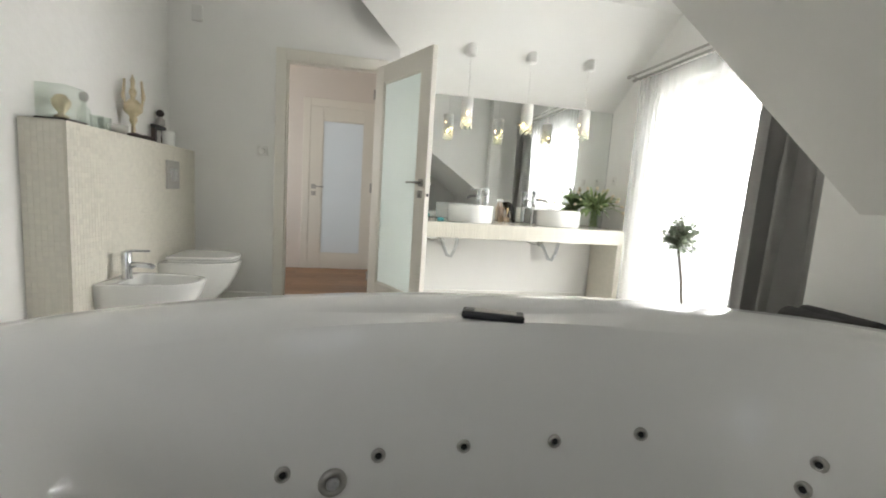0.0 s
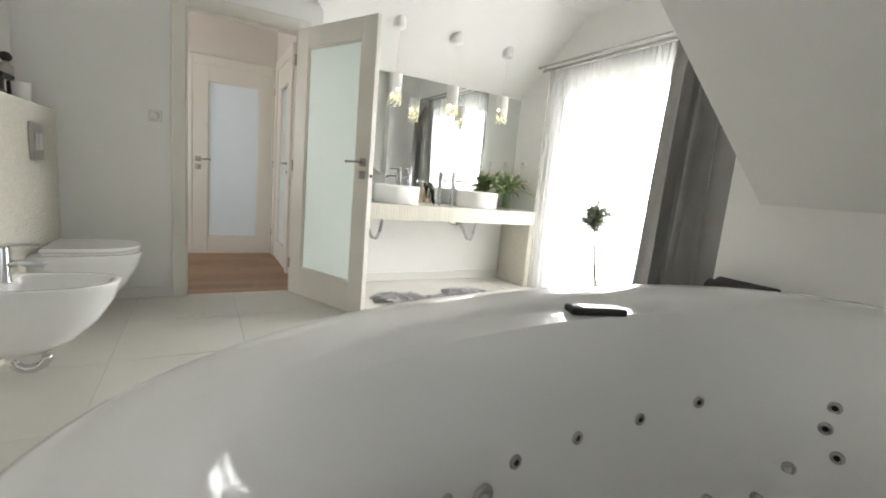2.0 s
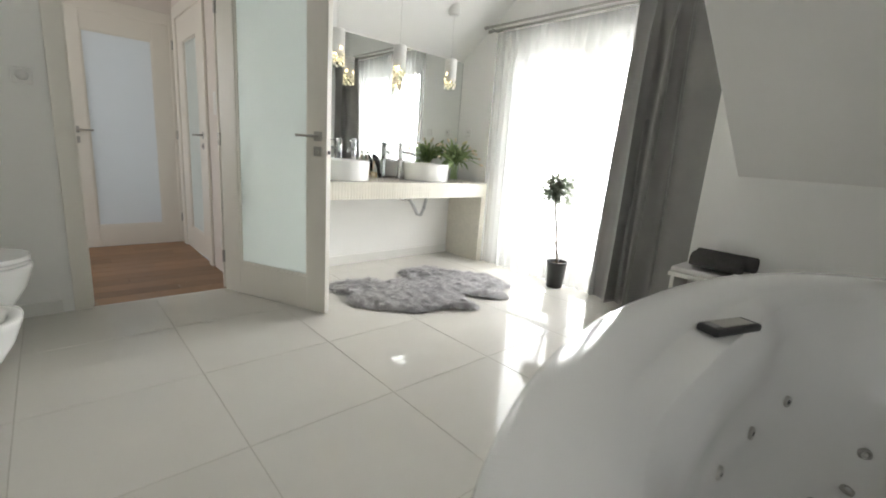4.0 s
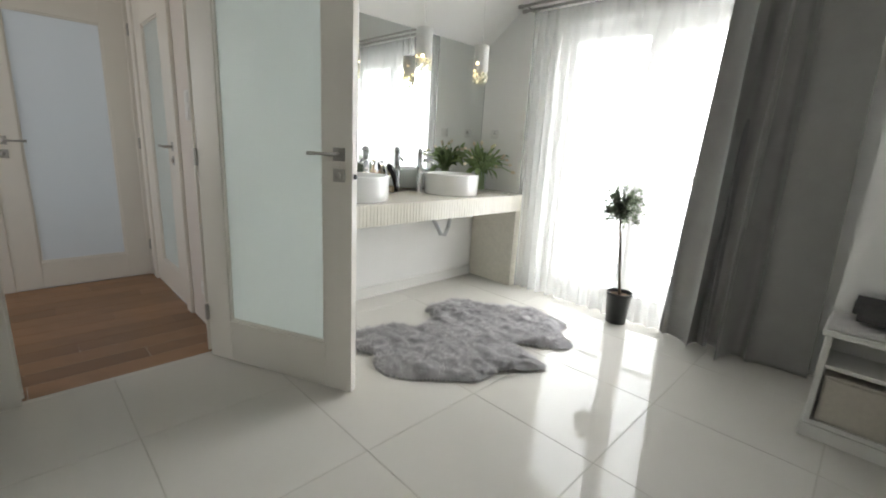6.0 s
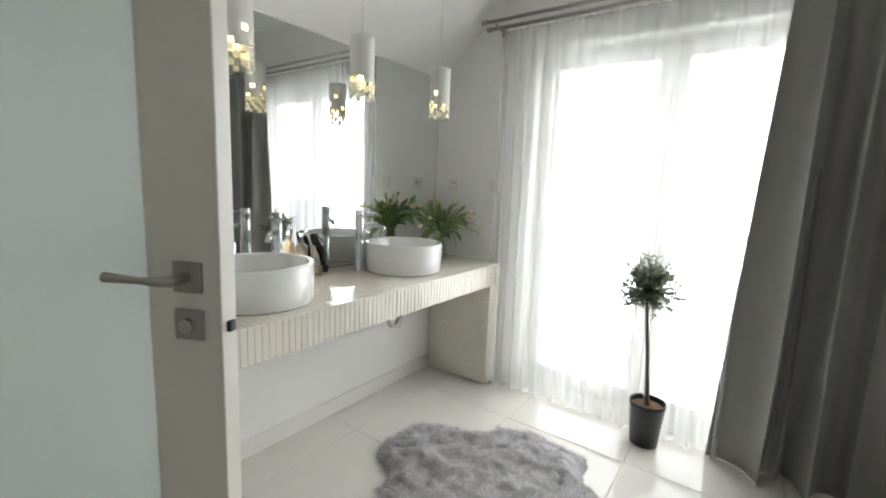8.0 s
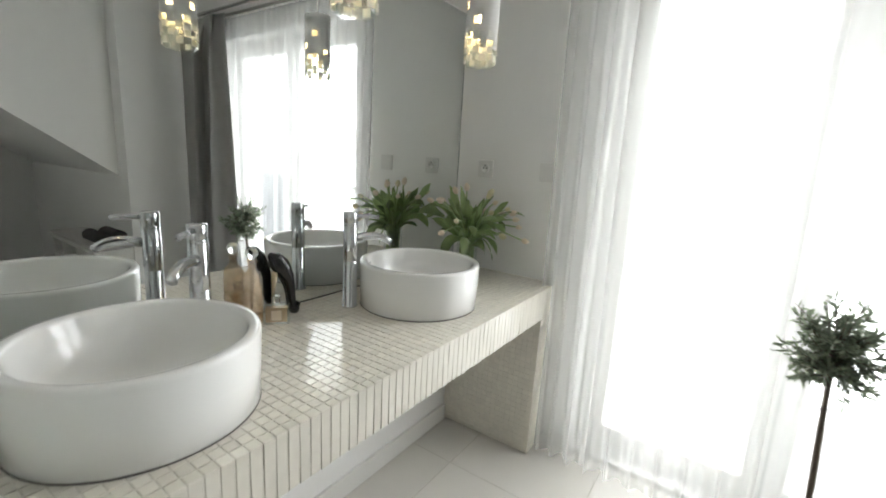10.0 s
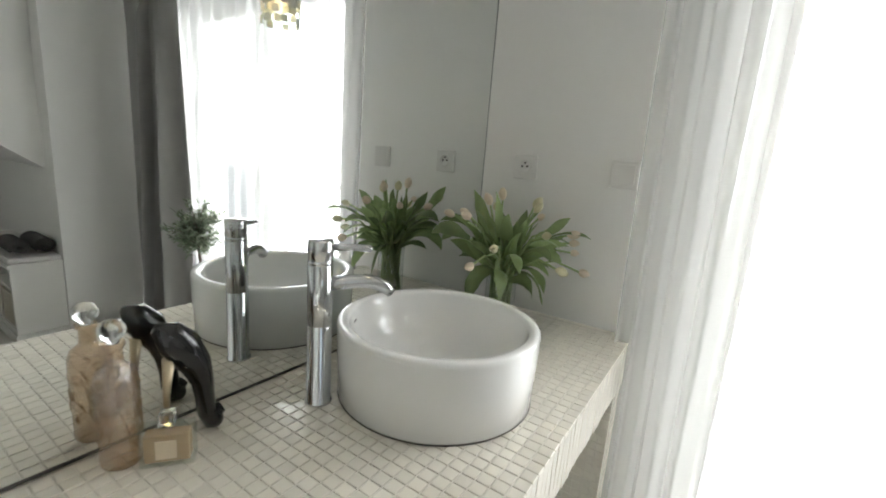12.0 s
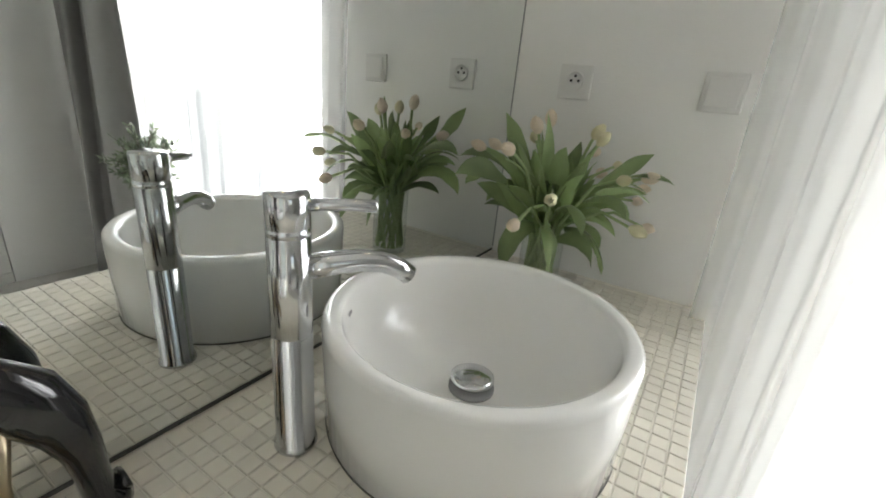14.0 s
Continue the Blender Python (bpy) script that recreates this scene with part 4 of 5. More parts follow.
# ---- pendants ----
def pendant(x, y):
    top = slope_vanity(y)
    ob = tagged(empty("pendant_lamp", x, y, top), "white cylindrical pendant with pierced squares and glass end", "pendant lamp", "pendants over the vanity")
    part("canopy", lathe([(0, top - 0.055), (0.046, top - 0.055), (0.05, top - 0.045), (0.05, top + 0.035)], 32, x, y), PLASTIC, ob, "", True)
    part("cord", tube([(x, y, top - 0.05), (x, y, 1.86)], 0.0025, 8), PLASTIC, ob)
    # shade of square cells, some of them open
    bm = bmesh.new()
    r, nseg, z0, cell = 0.053, 28, 1.605, 0.0235
    rows = 11
    rng = random.Random(int(x * 100))
    for j in range(rows):
        for i in range(0, nseg, 2):
            solid = j >= 4 or (j == 3 and rng.random() < 0.6) or (j == 2 and rng.random() < 0.25)
            if j in (4, 5, 7) and rng.random() < 0.09:
                solid = False
            if not solid:
                continue
            vs = []
            for jj in (j, j + 1):
                vs.append([bm.verts.new((x + r * math.cos(2 * math.pi * (i + k) / nseg), y + r * math.sin(2 * math.pi * (i + k) / nseg), z0 + jj * cell)) for k in range(3)])
            for k in range(2):
                bm.faces.new((vs[0][k], vs[0][k + 1], vs[1][k + 1], vs[1][k]))
    bmesh.ops.remove_doubles(bm, verts=bm.verts, dist=0.0002)
    bmesh.ops.recalc_face_normals(bm, faces=bm.faces)
    sh = part("shade", bm, PLASTIC, ob, "white pierced metal shade", True)
    sol = sh.modifiers.new("thickness", "SOLIDIFY")
    sol.thickness, sol.offset = 0.002, -1
    part("shade_top", lathe([(0, 1.866), (0.045, 1.866), (0.053, 1.862), (0.053, 1.855), (0, 1.855)], 32, x, y), PLASTIC, ob, "", True)
    part("glass_end", lathe([(0.0495, 1.72), (0.0495, 1.612), (0.045, 1.603), (0.02, 1.60), (0, 1.60)], 32, x, y), THIN, ob, "thick clear glass end", True)
    bm = bmesh.new()
    rng = random.Random(int(x * 77))
    for j in range(4):
        for i in range(0, 28, 4):
            a = 2 * math.pi * (i + 2 * (j % 2) + 1) / 28
            m = Matrix.Translation((x + 0.0515 * math.cos(a), y + 0.0515 * math.sin(a), 1.622 + j * 0.024)) @ pose(0, 0, 0, 0, 0, math.degrees(a))
            r0 = bmesh.ops.create_cube(bm, size=1, matrix=m @ Matrix.Diagonal((0.005, 0.019, 0.019, 1)))
    part("glass_relief", bm, LITGLASS, ob, "small raised milky glass squares")["kind"] = "stuff"
    part("bulb", lathe([(0, 1.685), (0.009, 1.688), (0.013, 1.70), (0.011, 1.72), (0.008, 1.745), (0.012, 1.76), (0, 1.765)], 20, x, y), BULB, ob, "small warm lit bulb", True)
    return ob


for px_ in (0.905, 1.462, 2.025):
    pendant(px_, 3.82)

# ---- curtains ----
rod = tagged(empty("curtain_rod", 2.48, 2.8, 2.2), "double brushed steel curtain rod above the balcony door", "curtain rod")
for rx, rz in ((2.435, 2.215), (2.495, 2.195)):
    part("tube", tube([(rx, 1.70, rz), (rx, 3.80, rz)], 0.0105, 16), STEEL, rod, "", True)
    part("end_cap", tube([(rx, 3.795, rz), (rx, 3.83, rz)], 0.0145, 16), STEEL, rod)
for yb in (1.80, 3.74):
    part("bracket", tube([(2.558, yb, 2.19), (2.50, yb, 2.185), (2.435, yb, 2.198)], 0.006, 10), STEEL, rod)
    part("bracket_plate", box(2.55, 2.559, yb - 0.02, yb + 0.02, 2.16, 2.22, 0.003), STEEL, rod)


def drape(name, y_top, y_bot, x_top, x_bot, z0, z1, folds, amp_top, amp_bot, material, seed, ny, nz, label, thick=0.0, pleat=0.0, ridges=(), gather=1.0):
    """A hanging cloth with folds that widen and wander towards the hem."""
    bm = bmesh.new()
    rows = []
    for j in range(nz + 1):
        f = j / nz
        z = z1 + (z0 - z1) * f
        row = []
        for i in range(ny + 1):
            s = i / ny
            sg = s ** gather
            y = (y_top[0] + (y_top[1] - y_top[0]) * sg) * (1 - f) + (y_bot[0] + (y_bot[1] - y_bot[0]) * sg) * f
            ph = s * folds * 2 * math.pi + 1.1 * noise.noise((s * 3.1, f * 0.8, seed)) + 0.25 * f * math.sin(5 * s + seed)
            amp = amp_top + (amp_bot - amp_top) * f ** 0.7
            amp *= 0.75 + 0.6 * noise.noise((s * folds * 0.6, f * 0.7, seed + 9.1))
            w = math.sin(ph) + 0.28 * math.sin(2.3 * ph + 1.3) * (0.4 + f)
            x = x_top + (x_bot - x_top) * f + amp * w + 0.0025 * noise.noise((s * 14, f * 4, seed))
            yy = y + 0.35 * amp * math.cos(ph)
            for s0, drift, wd, am in ridges:
                u = (s - s0 - drift * f - 0.015 * math.sin(4 * f + s0 * 20)) / (wd * (1 + 0.5 * f))
                x -= am * (0.55 + 0.6 * f) * math.exp(-u * u)
                yy += 0.5 * am * u * math.exp(-u * u)
            if pleat and f < 0.12:
                x = x * (f / 0.12) + (x_top + pleat * math.sin(s * folds * 4 * math.pi)) * (1 - f / 0.12)
            row.append(bm.verts.new((x, yy, z)))
        rows.append(row)
    for a, b in zip(rows, rows[1:]):
        for i in range(ny):
            bm.faces.new((a[i], a[i + 1], b[i + 1], b[i]))
    ob = tagged(empty(name, x_bot, (y_bot[0] + y_bot[1]) / 2, z0), label, "curtain")
    cloth = part("cloth", bm, material, ob, "", True)
    if thick:
        sol = cloth.modifiers.new("thickness", "SOLIDIFY")
        sol.thickness = thick
    return ob


sheer = drape("sheer_curtain", (3.70, 2.18), (3.67, 2.14), 2.482, 2.470, 0.006, 2.165, 16, 0.02, 0.03, SHEER, 2.0, 620, 24, "sheer white voile curtain over the balcony door", 0.0, 0.006, (), 1.22)
grey = drape("grey_curtain", (2.35, 1.72), (2.43, 1.655), 2.44, 2.45, 0.003, 2.195, 1.3, 0.012, 0.012, CURTAIN, 5.3, 420, 70, "heavy grey satin curtain hanging to the floor", 0.002, 0.014,
             ((0.07, 0.0, 0.05, -0.02), (0.22, 0.03, 0.05, 0.10), (0.33, 0.03, 0.035, -0.09), (0.44, 0.03, 0.045, 0.135), (0.54, 0.03, 0.03, -0.05), (0.615, 0.03, 0.028, 0.03), (0.80, 0.02, 0.10, -0.02)))
for i in range(13):
    yy = 3.68 - i * 0.118
    part("hook", tube([(2.495, yy, 2.186), (2.485, yy, 2.18), (2.493, yy, 2.16)], 0.0022, 6), STEEL, sheer)

# ---- olive tree ----
OX, OY = 2.385, 2.705
tree = tagged(empty("olive_tree", OX, OY, 0), "small potted olive tree with a round crown", "potted tree")
pot = part("pot", lathe([(0, 0.002), (0.062, 0.002), (0.066, 0.006), (0.083, 0.205), (0.087, 0.21), (0.087, 0.224), (0.083, 0.226), (0.079, 0.22), (0.077, 0.2)], 40, OX, OY), POT, tree, "black tapered plastic pot", True)
part("soil", lathe([(0, 0.206), (0.03, 0.208), (0.06, 0.203), (0.078, 0.2)], 24, OX, OY), SOIL, pot, "brown soil")
LX, LY = -0.082, 0.042   # how far the stem leans to its crown
part("trunk", tube([(OX + LX * f + dx, OY + LY * f + dy, zz) for f, dx, dy, zz in ((0, 0, 0, 0.2), (0.05, 0, 0, 0.24), (0.3, -0.006, 0, 0.38), (0.55, 0.002, 0, 0.52), (0.8, -0.004, 0.002, 0.66), (1, 0, 0, 0.76), (1, -0.002, 0.002, 0.84))],
                   [0.014, 0.0095, 0.009, 0.0085, 0.008, 0.007, 0.005], 12), BARK, tree, "", True)
rng = random.Random(11)
bl, br = bmesh.new(), bmesh.new()


def leaf_blade(bm, p, d, length, width, curl=0.0):
    d = d.normalized()
    s = d.cross(Vector((rng.uniform(-1, 1), rng.uniform(-1, 1), rng.uniform(-0.3, 1)))).normalized()
    nrm = d.cross(s)
    rows = []
    for f, w in ((0.0, 0.15), (0.3, 0.85), (0.6, 1.0), (0.85, 0.55), (1.0, 0.05)):
        c = p + d * length * f + nrm * curl * length * f * f
        rows.append((bm.verts.new(c - s * width * w / 2), bm.verts.new(c + nrm * -width * 0.15 * w), bm.verts.new(c + s * width * w / 2)))
    for a, b in zip(rows, rows[1:]):
        bm.faces.new((a[0], a[1], b[1], b[0]))
        bm.faces.new((a[1], a[2], b[2], b[1]))


CC = Vector((OX + LX, OY + LY, 0.835))
for k in range(84):
    d = Vector((rng.gauss(0, 1), rng.gauss(0, 1), rng.gauss(0.25, 0.9))).normalized()
    start = CC + Vector((0, 0, rng.uniform(-0.10, 0.0)))
    ln = rng.uniform(0.08, 0.16) * (1.0 if d.z > -0.2 else 0.85)
    mid = start + d * ln * 0.55 + Vector((0, 0, 0.02))
    end = start + d * ln + Vector((0, 0, rng.uniform(-0.01, 0.05)))
    tube([start, mid, end], [0.0025, 0.0016, 0.0008], 5, br)
    for q in range(22):
        f = rng.uniform(0.2, 1.0)
        p = start.lerp(mid, f * 2) if f < 0.5 else mid.lerp(end, f * 2 - 1)
        dd = d * 0.7 + Vector((rng.gauss(0, 0.7), rng.gauss(0, 0.7), rng.gauss(0.15, 0.6)))
        leaf_blade(bl, p, dd, rng.uniform(0.021, 0.038), rng.uniform(0.0055, 0.0095), rng.uniform(-0.2, 0.2))
part("branches", br, BARK, tree)
part("crown", bl, OLIVE, tree, "narrow grey-green olive leaves")

# ---- tulips ----
VX, VY = 2.34, 4.01
tul = tagged(empty("tulip_vase", VX, VY, CZ), "clear glass vase of pale pink tulips", "flower vase")
vase = part("vase", lathe([(0, CZ + 0.001), (0.044, CZ + 0.001), (0.046, CZ + 0.005), (0.046, CZ + 0.16), (0.05, CZ + 0.19)], 40, VX, VY), THIN, tul, "clear cylindrical glass vase", True)
vase.visible_shadow = False
rng = random.Random(21)


def tulip_leaf(bm, p, d, length, width, droop):
    """A broad folded blade that bends over and twists on its way to a soft point."""
    d = d.normalized()
    side = d.cross(Vector((0, 0, 1)))
    side = side.normalized() if side.length > 1e-3 else Vector((1, 0, 0))
    side = (side + Vector((rng.uniform(-0.7, 0.7), rng.uniform(-0.7, 0.7), rng.uniform(-0.5, 0.5)))).normalized()
    twist, wave = rng.uniform(-0.22, 0.22), rng.uniform(0, 6.28)
    c, rows, way = Vector(p), [], d.copy()
    n = 9
    for k in range(n + 1):
        f = k / n
        w = 0.34 + 0.66 * math.sin(math.pi * min(1.0, 0.12 + 0.80 * f) ** 0.85) if f < 0.6 else 1.0 * max(0.02, 1 - ((f - 0.6) / 0.4) ** 1.7)
        side = (side - way * side.dot(way)).normalized()
        nrm = way.cross(side).normalized()
        side = (side + nrm * twist).normalized()
        fold = 0.22 - 0.12 * f
        ruffle = 0.06 * math.sin(wave + 9 * f)
        rows.append([bm.verts.new(c + side * width * w * u + nrm * width * w * (fold * abs(2 * u) ** 1.5 + ruffle * 2 * u)) for u in (-0.5, -0.26, 0, 0.26, 0.5)])
        way = (way + Vector((0, 0, -droop * 0.17 * (0.4 + 1.2 * f)))).normalized()
        c = c + way * length / n
    for a, b in zip(rows, rows[1:]):
        for i in range(4):
            bm.faces.new((a[i], a[i + 1], b[i + 1], b[i]))


top = Vector((VX, VY, CZ + 0.185))
for k in range(84):
    a = rng.uniform(0, 2 * math.pi)
    lean = rng.uniform(0.15, 1.5)
    d = Vector((math.cos(a) * lean, math.sin(a) * lean * 0.9, 1.0))
    up = rng.uniform(-0.03, 0.10)
    p = top + Vector((math.cos(a) * (0.022 + 0.6 * max(0, up)) * lean, math.sin(a) * (0.022 + 0.6 * max(0, up)) * lean, up))
    ln = rng.uniform(0.085, 0.165)
    far = p + d.normalized() * ln
    if far.y > YV - 0.02 or far.x > XR - 0.01:
        d = Vector((d.x * 0.35, d.y * 0.35, 1.0))
    bl = bmesh.new()
    tulip_leaf(bl, p, d, ln, rng.uniform(0.022, 0.042), rng.uniform(-0.2, 1.4) * lean)
    part("leaf", bl, TULIPLEAF, tul, "", True)
for a in (3.6, 5.5, 2.9, 4.6):
    bl = bmesh.new()
    tulip_leaf(bl, top + Vector((0.045 * math.cos(a), 0.045 * math.sin(a), 0)), Vector((math.cos(a), math.sin(a), 0.45)), 0.15, 0.045, 2.4)
    part("leaf", bl, TULIPLEAF, tul, "", True)


def tulip_head(p, d, s):
    """A closed bud of six petals."""
    bm = bmesh.new()
    q = d.normalized().to_track_quat("Z", "Y").to_matrix().to_4x4()
    for k in range(6):
        a0 = k * math.pi / 3
        rr = 1.0 if k % 2 else 0.9
        rows = []
        for h, r, w in ((0, 0.15, 0.3), (0.2, 0.72, 0.62), (0.45, 0.95, 0.75), (0.7, 0.85, 0.66), (0.9, 0.55, 0.42), (1.05, 0.25, 0.08)):
            row = []
            for u in (-1, -0.4, 0.4, 1):
                a = a0 + u * w
                row.append(bm.verts.new(q @ Vector((r * rr * s * 0.36 * math.cos(a), r * rr * s * 0.36 * math.sin(a), h * s))))
            rows.append(row)
        for x0, x1 in zip(rows, rows[1:]):
            for i in range(3):
                bm.faces.new((x0[i], x0[i + 1], x1[i + 1], x1[i]))
    for v in bm.verts:
        v.co += p
    return bm


HEADS = ((0.12, -0.03, 0.22, 0), (0.17, -0.12, 0.10, 0), (0.05, -0.14, 0.19, 0), (-0.06, -0.12, 0.20, 1), (-0.03, -0.15, 0.09, 1), (-0.13, 0.03, 0.24, 0), (0.02, 0.03, 0.29, 0), (0.09, 0.08, 0.24, 1), (0.13, 0.02, 0.17, 0),
         (-0.15, -0.05, 0.16, 1), (0.15, -0.07, 0.19, 1), (0.0, 0.12, 0.22, 0), (-0.09, 0.10, 0.23, 0), (0.19, -0.04, 0.16, 0), (0.06, -0.04, 0.27, 1), (-0.06, 0.02, 0.28, 0),
         (0.155, -0.15, 0.03, 0), (0.10, -0.13, 0.15, 0), (-0.17, -0.01, 0.10, 0), (0.02, -0.06, 0.26, 1))
STEM = mat("tulip_stem", (0.36, 0.46, 0.22), 0.45, var=0.2, scale=40, thin=0.3)
pale = mat("pale_tulip_petal", (0.72, 0.68, 0.45), 0.6, var=0.15, scale=50)
for hx, hy, hz, kind_ in HEADS:
    hr = math.hypot(hx, hy)
    p0 = Vector((VX - 0.034 * hy / hr, VY + 0.034 * hx / hr, CZ + 0.014))
    p1 = top + Vector((0.036 * hx / hr, 0.036 * hy / hr, 0.0))
    p3 = top + Vector((min(hx * 1.22, 0.19), min(hy * 1.15, 0.13), hz * 0.80 - 0.035))
    p2 = p1.lerp(p3, 0.6) + Vector((0, 0, 0.03))
    part("stem", tube([p0, p1, p2, p3], 0.0032, 8), STEM, tul)
    part("tulip_flower", tulip_head(p3, p3 - p2 + Vector((hx, hy, 0)) * 0.2, rng.uniform(0.031, 0.041)), pale if kind_ else PETAL, tul, "", True)
for k in range(9):
    a = k * 0.698
    part("stem", tube([(VX + 0.037 * math.cos(a), VY + 0.037 * math.sin(a), CZ + 0.014), (VX + 0.037 * math.cos(a + 1.3), VY + 0.037 * math.sin(a + 1.3), CZ + 0.2)], 0.0035, 6), STEM, tul)

# ---- bottles ----
bx, by = 1.411, 4.178
z = CZ + 0.0005
bottle = tagged(empty("perfume_flacon", bx, by, z), "tall amber glass bottle with round glass stopper", "bottle")
part("body", lathe([(0, z), (0.025, z), (0.028, z + 0.005), (0.0285, z + 0.132), (0.0275, z + 0.143), (0.0235, z + 0.153), (0.0155, z + 0.160), (0.0115, z + 0.165), (0.011, z + 0.186), (0.0145, z + 0.189), (0.0145, z + 0.196)], 32, bx, by), AMBER, bottle, "amber glass body", True)
rng = random.Random(17)
bm = bmesh.new()
for k in range(46):
    # short curled strokes of the moulded pattern
    a0, h0 = rng.uniform(0, 6.28), rng.uniform(0.035, 0.125)
    da, dh, bow = rng.uniform(-0.4, 0.4), rng.uniform(0.008, 0.022), rng.uniform(-0.25, 0.25)
    tube([(bx + 0.0287 * math.cos(a0 + da * f + bow * math.sin(3.14 * f)), by + 0.0287 * math.sin(a0 + da * f + bow * math.sin(3.14 * f)), z + h0 + dh * f) for f in (0, 0.25, 0.5, 0.75, 1)], [0.0004, 0.0011, 0.0013, 0.0011, 0.0004], 6, bm)
part("moulded_relief", bm, AMBER, bottle, "raised curling pattern", True)["kind"] = "stuff"
part("stopper", lathe([(0, z + 0.194), (0.008, z + 0.194), (0.009, z + 0.199), (0.017, z + 0.207), (0.018, z + 0.217), (0.011, z + 0.228), (0, z + 0.23)], 16, bx, by), GLASS, bottle, "round clear glass stopper", True)

fx, fy = 1.454, 4.126
flask = tagged(empty("square_perfume_bottle", fx, fy, z), "small square amber perfume bottle with clear edges", "bottle")
part("glass", box(-0.037, 0.037, -0.015, 0.015, 0, 0.064, 0.004), THIN, flask)
part("perfume", box(-0.031, 0.031, -0.011, 0.011, 0.006, 0.052, 0.002), mat("orange_perfume", (0.9, 0.66, 0.42), 0.05, trans=0.5), flask, "amber perfume")
part("label_plate", box(-0.014, 0.014, -0.0152, -0.0142, 0.014, 0.044), mat("cream_label", (0.7, 0.6, 0.45), 0.6), flask, "cream paper label")
part("cap", box(-0.011, 0.011, -0.011, 0.011, 0.0625, 0.085, 0.003), GLASS, flask, "clear cap")
for c in flask.children:
    c.matrix_parent_inverse = Matrix()
put(flask, pose(fx, fy, z, 0, 0, -38))

# glossy black bottle in the shape of a high-heeled shoe
sx, sy = 1.498, 4.168
shoe = tagged(empty("shoe_shaped_bottle"), "glossy black perfume bottle shaped like a stiletto shoe", "bottle")
GLOSS = mat("gloss_black", (0.008, 0.008, 0.009), 0.06, var=0.1, coat=0.6)
path = [(0.070, 0.008, 0.010, 0.006), (0.062, 0.013, 0.019, 0.010), (0.050, 0.018, 0.022, 0.012), (0.042, 0.033, 0.018, 0.011), (0.040, 0.060, 0.017, 0.011), (0.036, 0.090, 0.019, 0.013), (0.026, 0.122, 0.021, 0.017),
        (0.006, 0.152, 0.021, 0.020), (-0.020, 0.176, 0.016, 0.017), (-0.044, 0.194, 0.005, 0.005)]
bm = bmesh.new()
rows = []
for i, (px, pz, wy, wt) in enumerate(path):
    q0, q1 = path[max(0, i - 1)], path[min(len(path) - 1, i + 1)]
    t = Vector((q1[0] - q0[0], 0, q1[1] - q0[1])).normalized()
    nrm = Vector((-t.z, 0, t.x))
    rows.append([bm.verts.new(Vector((px, 0, pz)) + nrm * wt * 1.65 * math.cos(k * math.pi / 8) + Vector((0, 1.15 * wy * math.sin(k * math.pi / 8), 0))) for k in range(16)])
for r0, r1 in zip(rows, rows[1:]):
    for k in range(16):
        bm.faces.new((r0[k], r0[(k + 1) % 16], r1[(k + 1) % 16], r1[k]))
bm.faces.new(rows[0])
bm.faces.new(rows[-1])
bmesh.ops.recalc_face_normals(bm, faces=bm.faces)
part("body", bm, GLOSS, shoe, "", True)
part("heel", tube([(-0.022, 0, 0.14), (-0.03, 0, 0.08), (-0.032, 0, 0.0)], [0.012, 0.006, 0.005], 10), GOLD, shoe, "thin golden heel", True)
part("bow", tube([(0.066, -0.014, 0.028), (0.068, 0, 0.034), (0.066, 0.014, 0.028)], [0.007, 0.004, 0.007], 10), GLOSS, shoe, "small black bow", True)
for c in shoe.children:
    c.matrix_parent_inverse = Matrix()
put(shoe, pose(sx, sy, z, 0, 0, -6) @ Matrix.Diagonal((0.82, 0.95, 1.04, 1)))
tagged(part("turquoise_soap", box(0.70, 0.76, 3.80, 3.84, z, z + 0.03, 0.008), mat("turquoise_plastic", (0.1, 0.4, 0.42), 0.4)), "small turquoise soap piece beside the basin", "soap")

# ---- plates on the hall wall ----
hs = tagged(empty("light_switch", 0.21, 4.32, 1.28), "white double light switch on the hall wall", "switch")
part("plate", box(0.200, 0.209, 4.28, 4.36, 1.20, 1.36, 0.003), PLASTIC, hs)
for zz in (1.24, 1.32):
    part("rocker", box(0.196, 0.1995, 4.29, 4.35, zz - 0.03, zz + 0.03, 0.0015), PLASTIC, hs)
hk = tagged(empty("wall_socket", 0.21, 4.28, 0.24), "white wall socket low on the hall wall", "socket")
part("plate", box(0.200, 0.209, 4.24, 4.32, 0.20, 0.28, 0.003), PLASTIC, hk)
hi = part("insert", lathe([(0.0, 0.002), (0.019, 0.002), (0.0195, 0.005), (0.022, 0.005), (0.022, 0.0)], 28), PLASTIC, hk, "", True)
hi.matrix_parent_inverse = hk.matrix_world.inverted()
hi.matrix_basis = pose(0.200, 4.28, 0.24, 0, -90, 0)

# ---- socket and switch ----
sock = tagged(empty("wall_socket", XR, 4.068, 1.265), "white wall socket beside the mirror", "socket")
part("plate", box(XR - 0.010, XR - 0.001, 4.068 - 0.04, 4.068 + 0.04, 1.225, 1.305, 0.003), PLASTIC, sock)
cup = part("insert", lathe([(0.0, 0.002), (0.019, 0.002), (0.0195, 0.006), (0.022, 0.006), (0.022, 0.0)], 28), PLASTIC, sock, "", True)
cup.matrix_parent_inverse = sock.matrix_world.inverted()
cup.matrix_basis = pose(XR - 0.010, 4.068, 1.268, 0, -90, 0)
for dy, dz in ((-0.009, 0.0), (0.009, 0.0), (0.0, 0.011)):
    h = part("hole", box(-0.0003, 0.0006, -0.003, 0.003, -0.003, 0.003), BLACK, sock)
    h.matrix_parent_inverse = sock.matrix_world.inverted()
    h.matrix_basis = Matrix.Translation((XR - 0.0128, 4.068 + dy, 1.268 + dz))
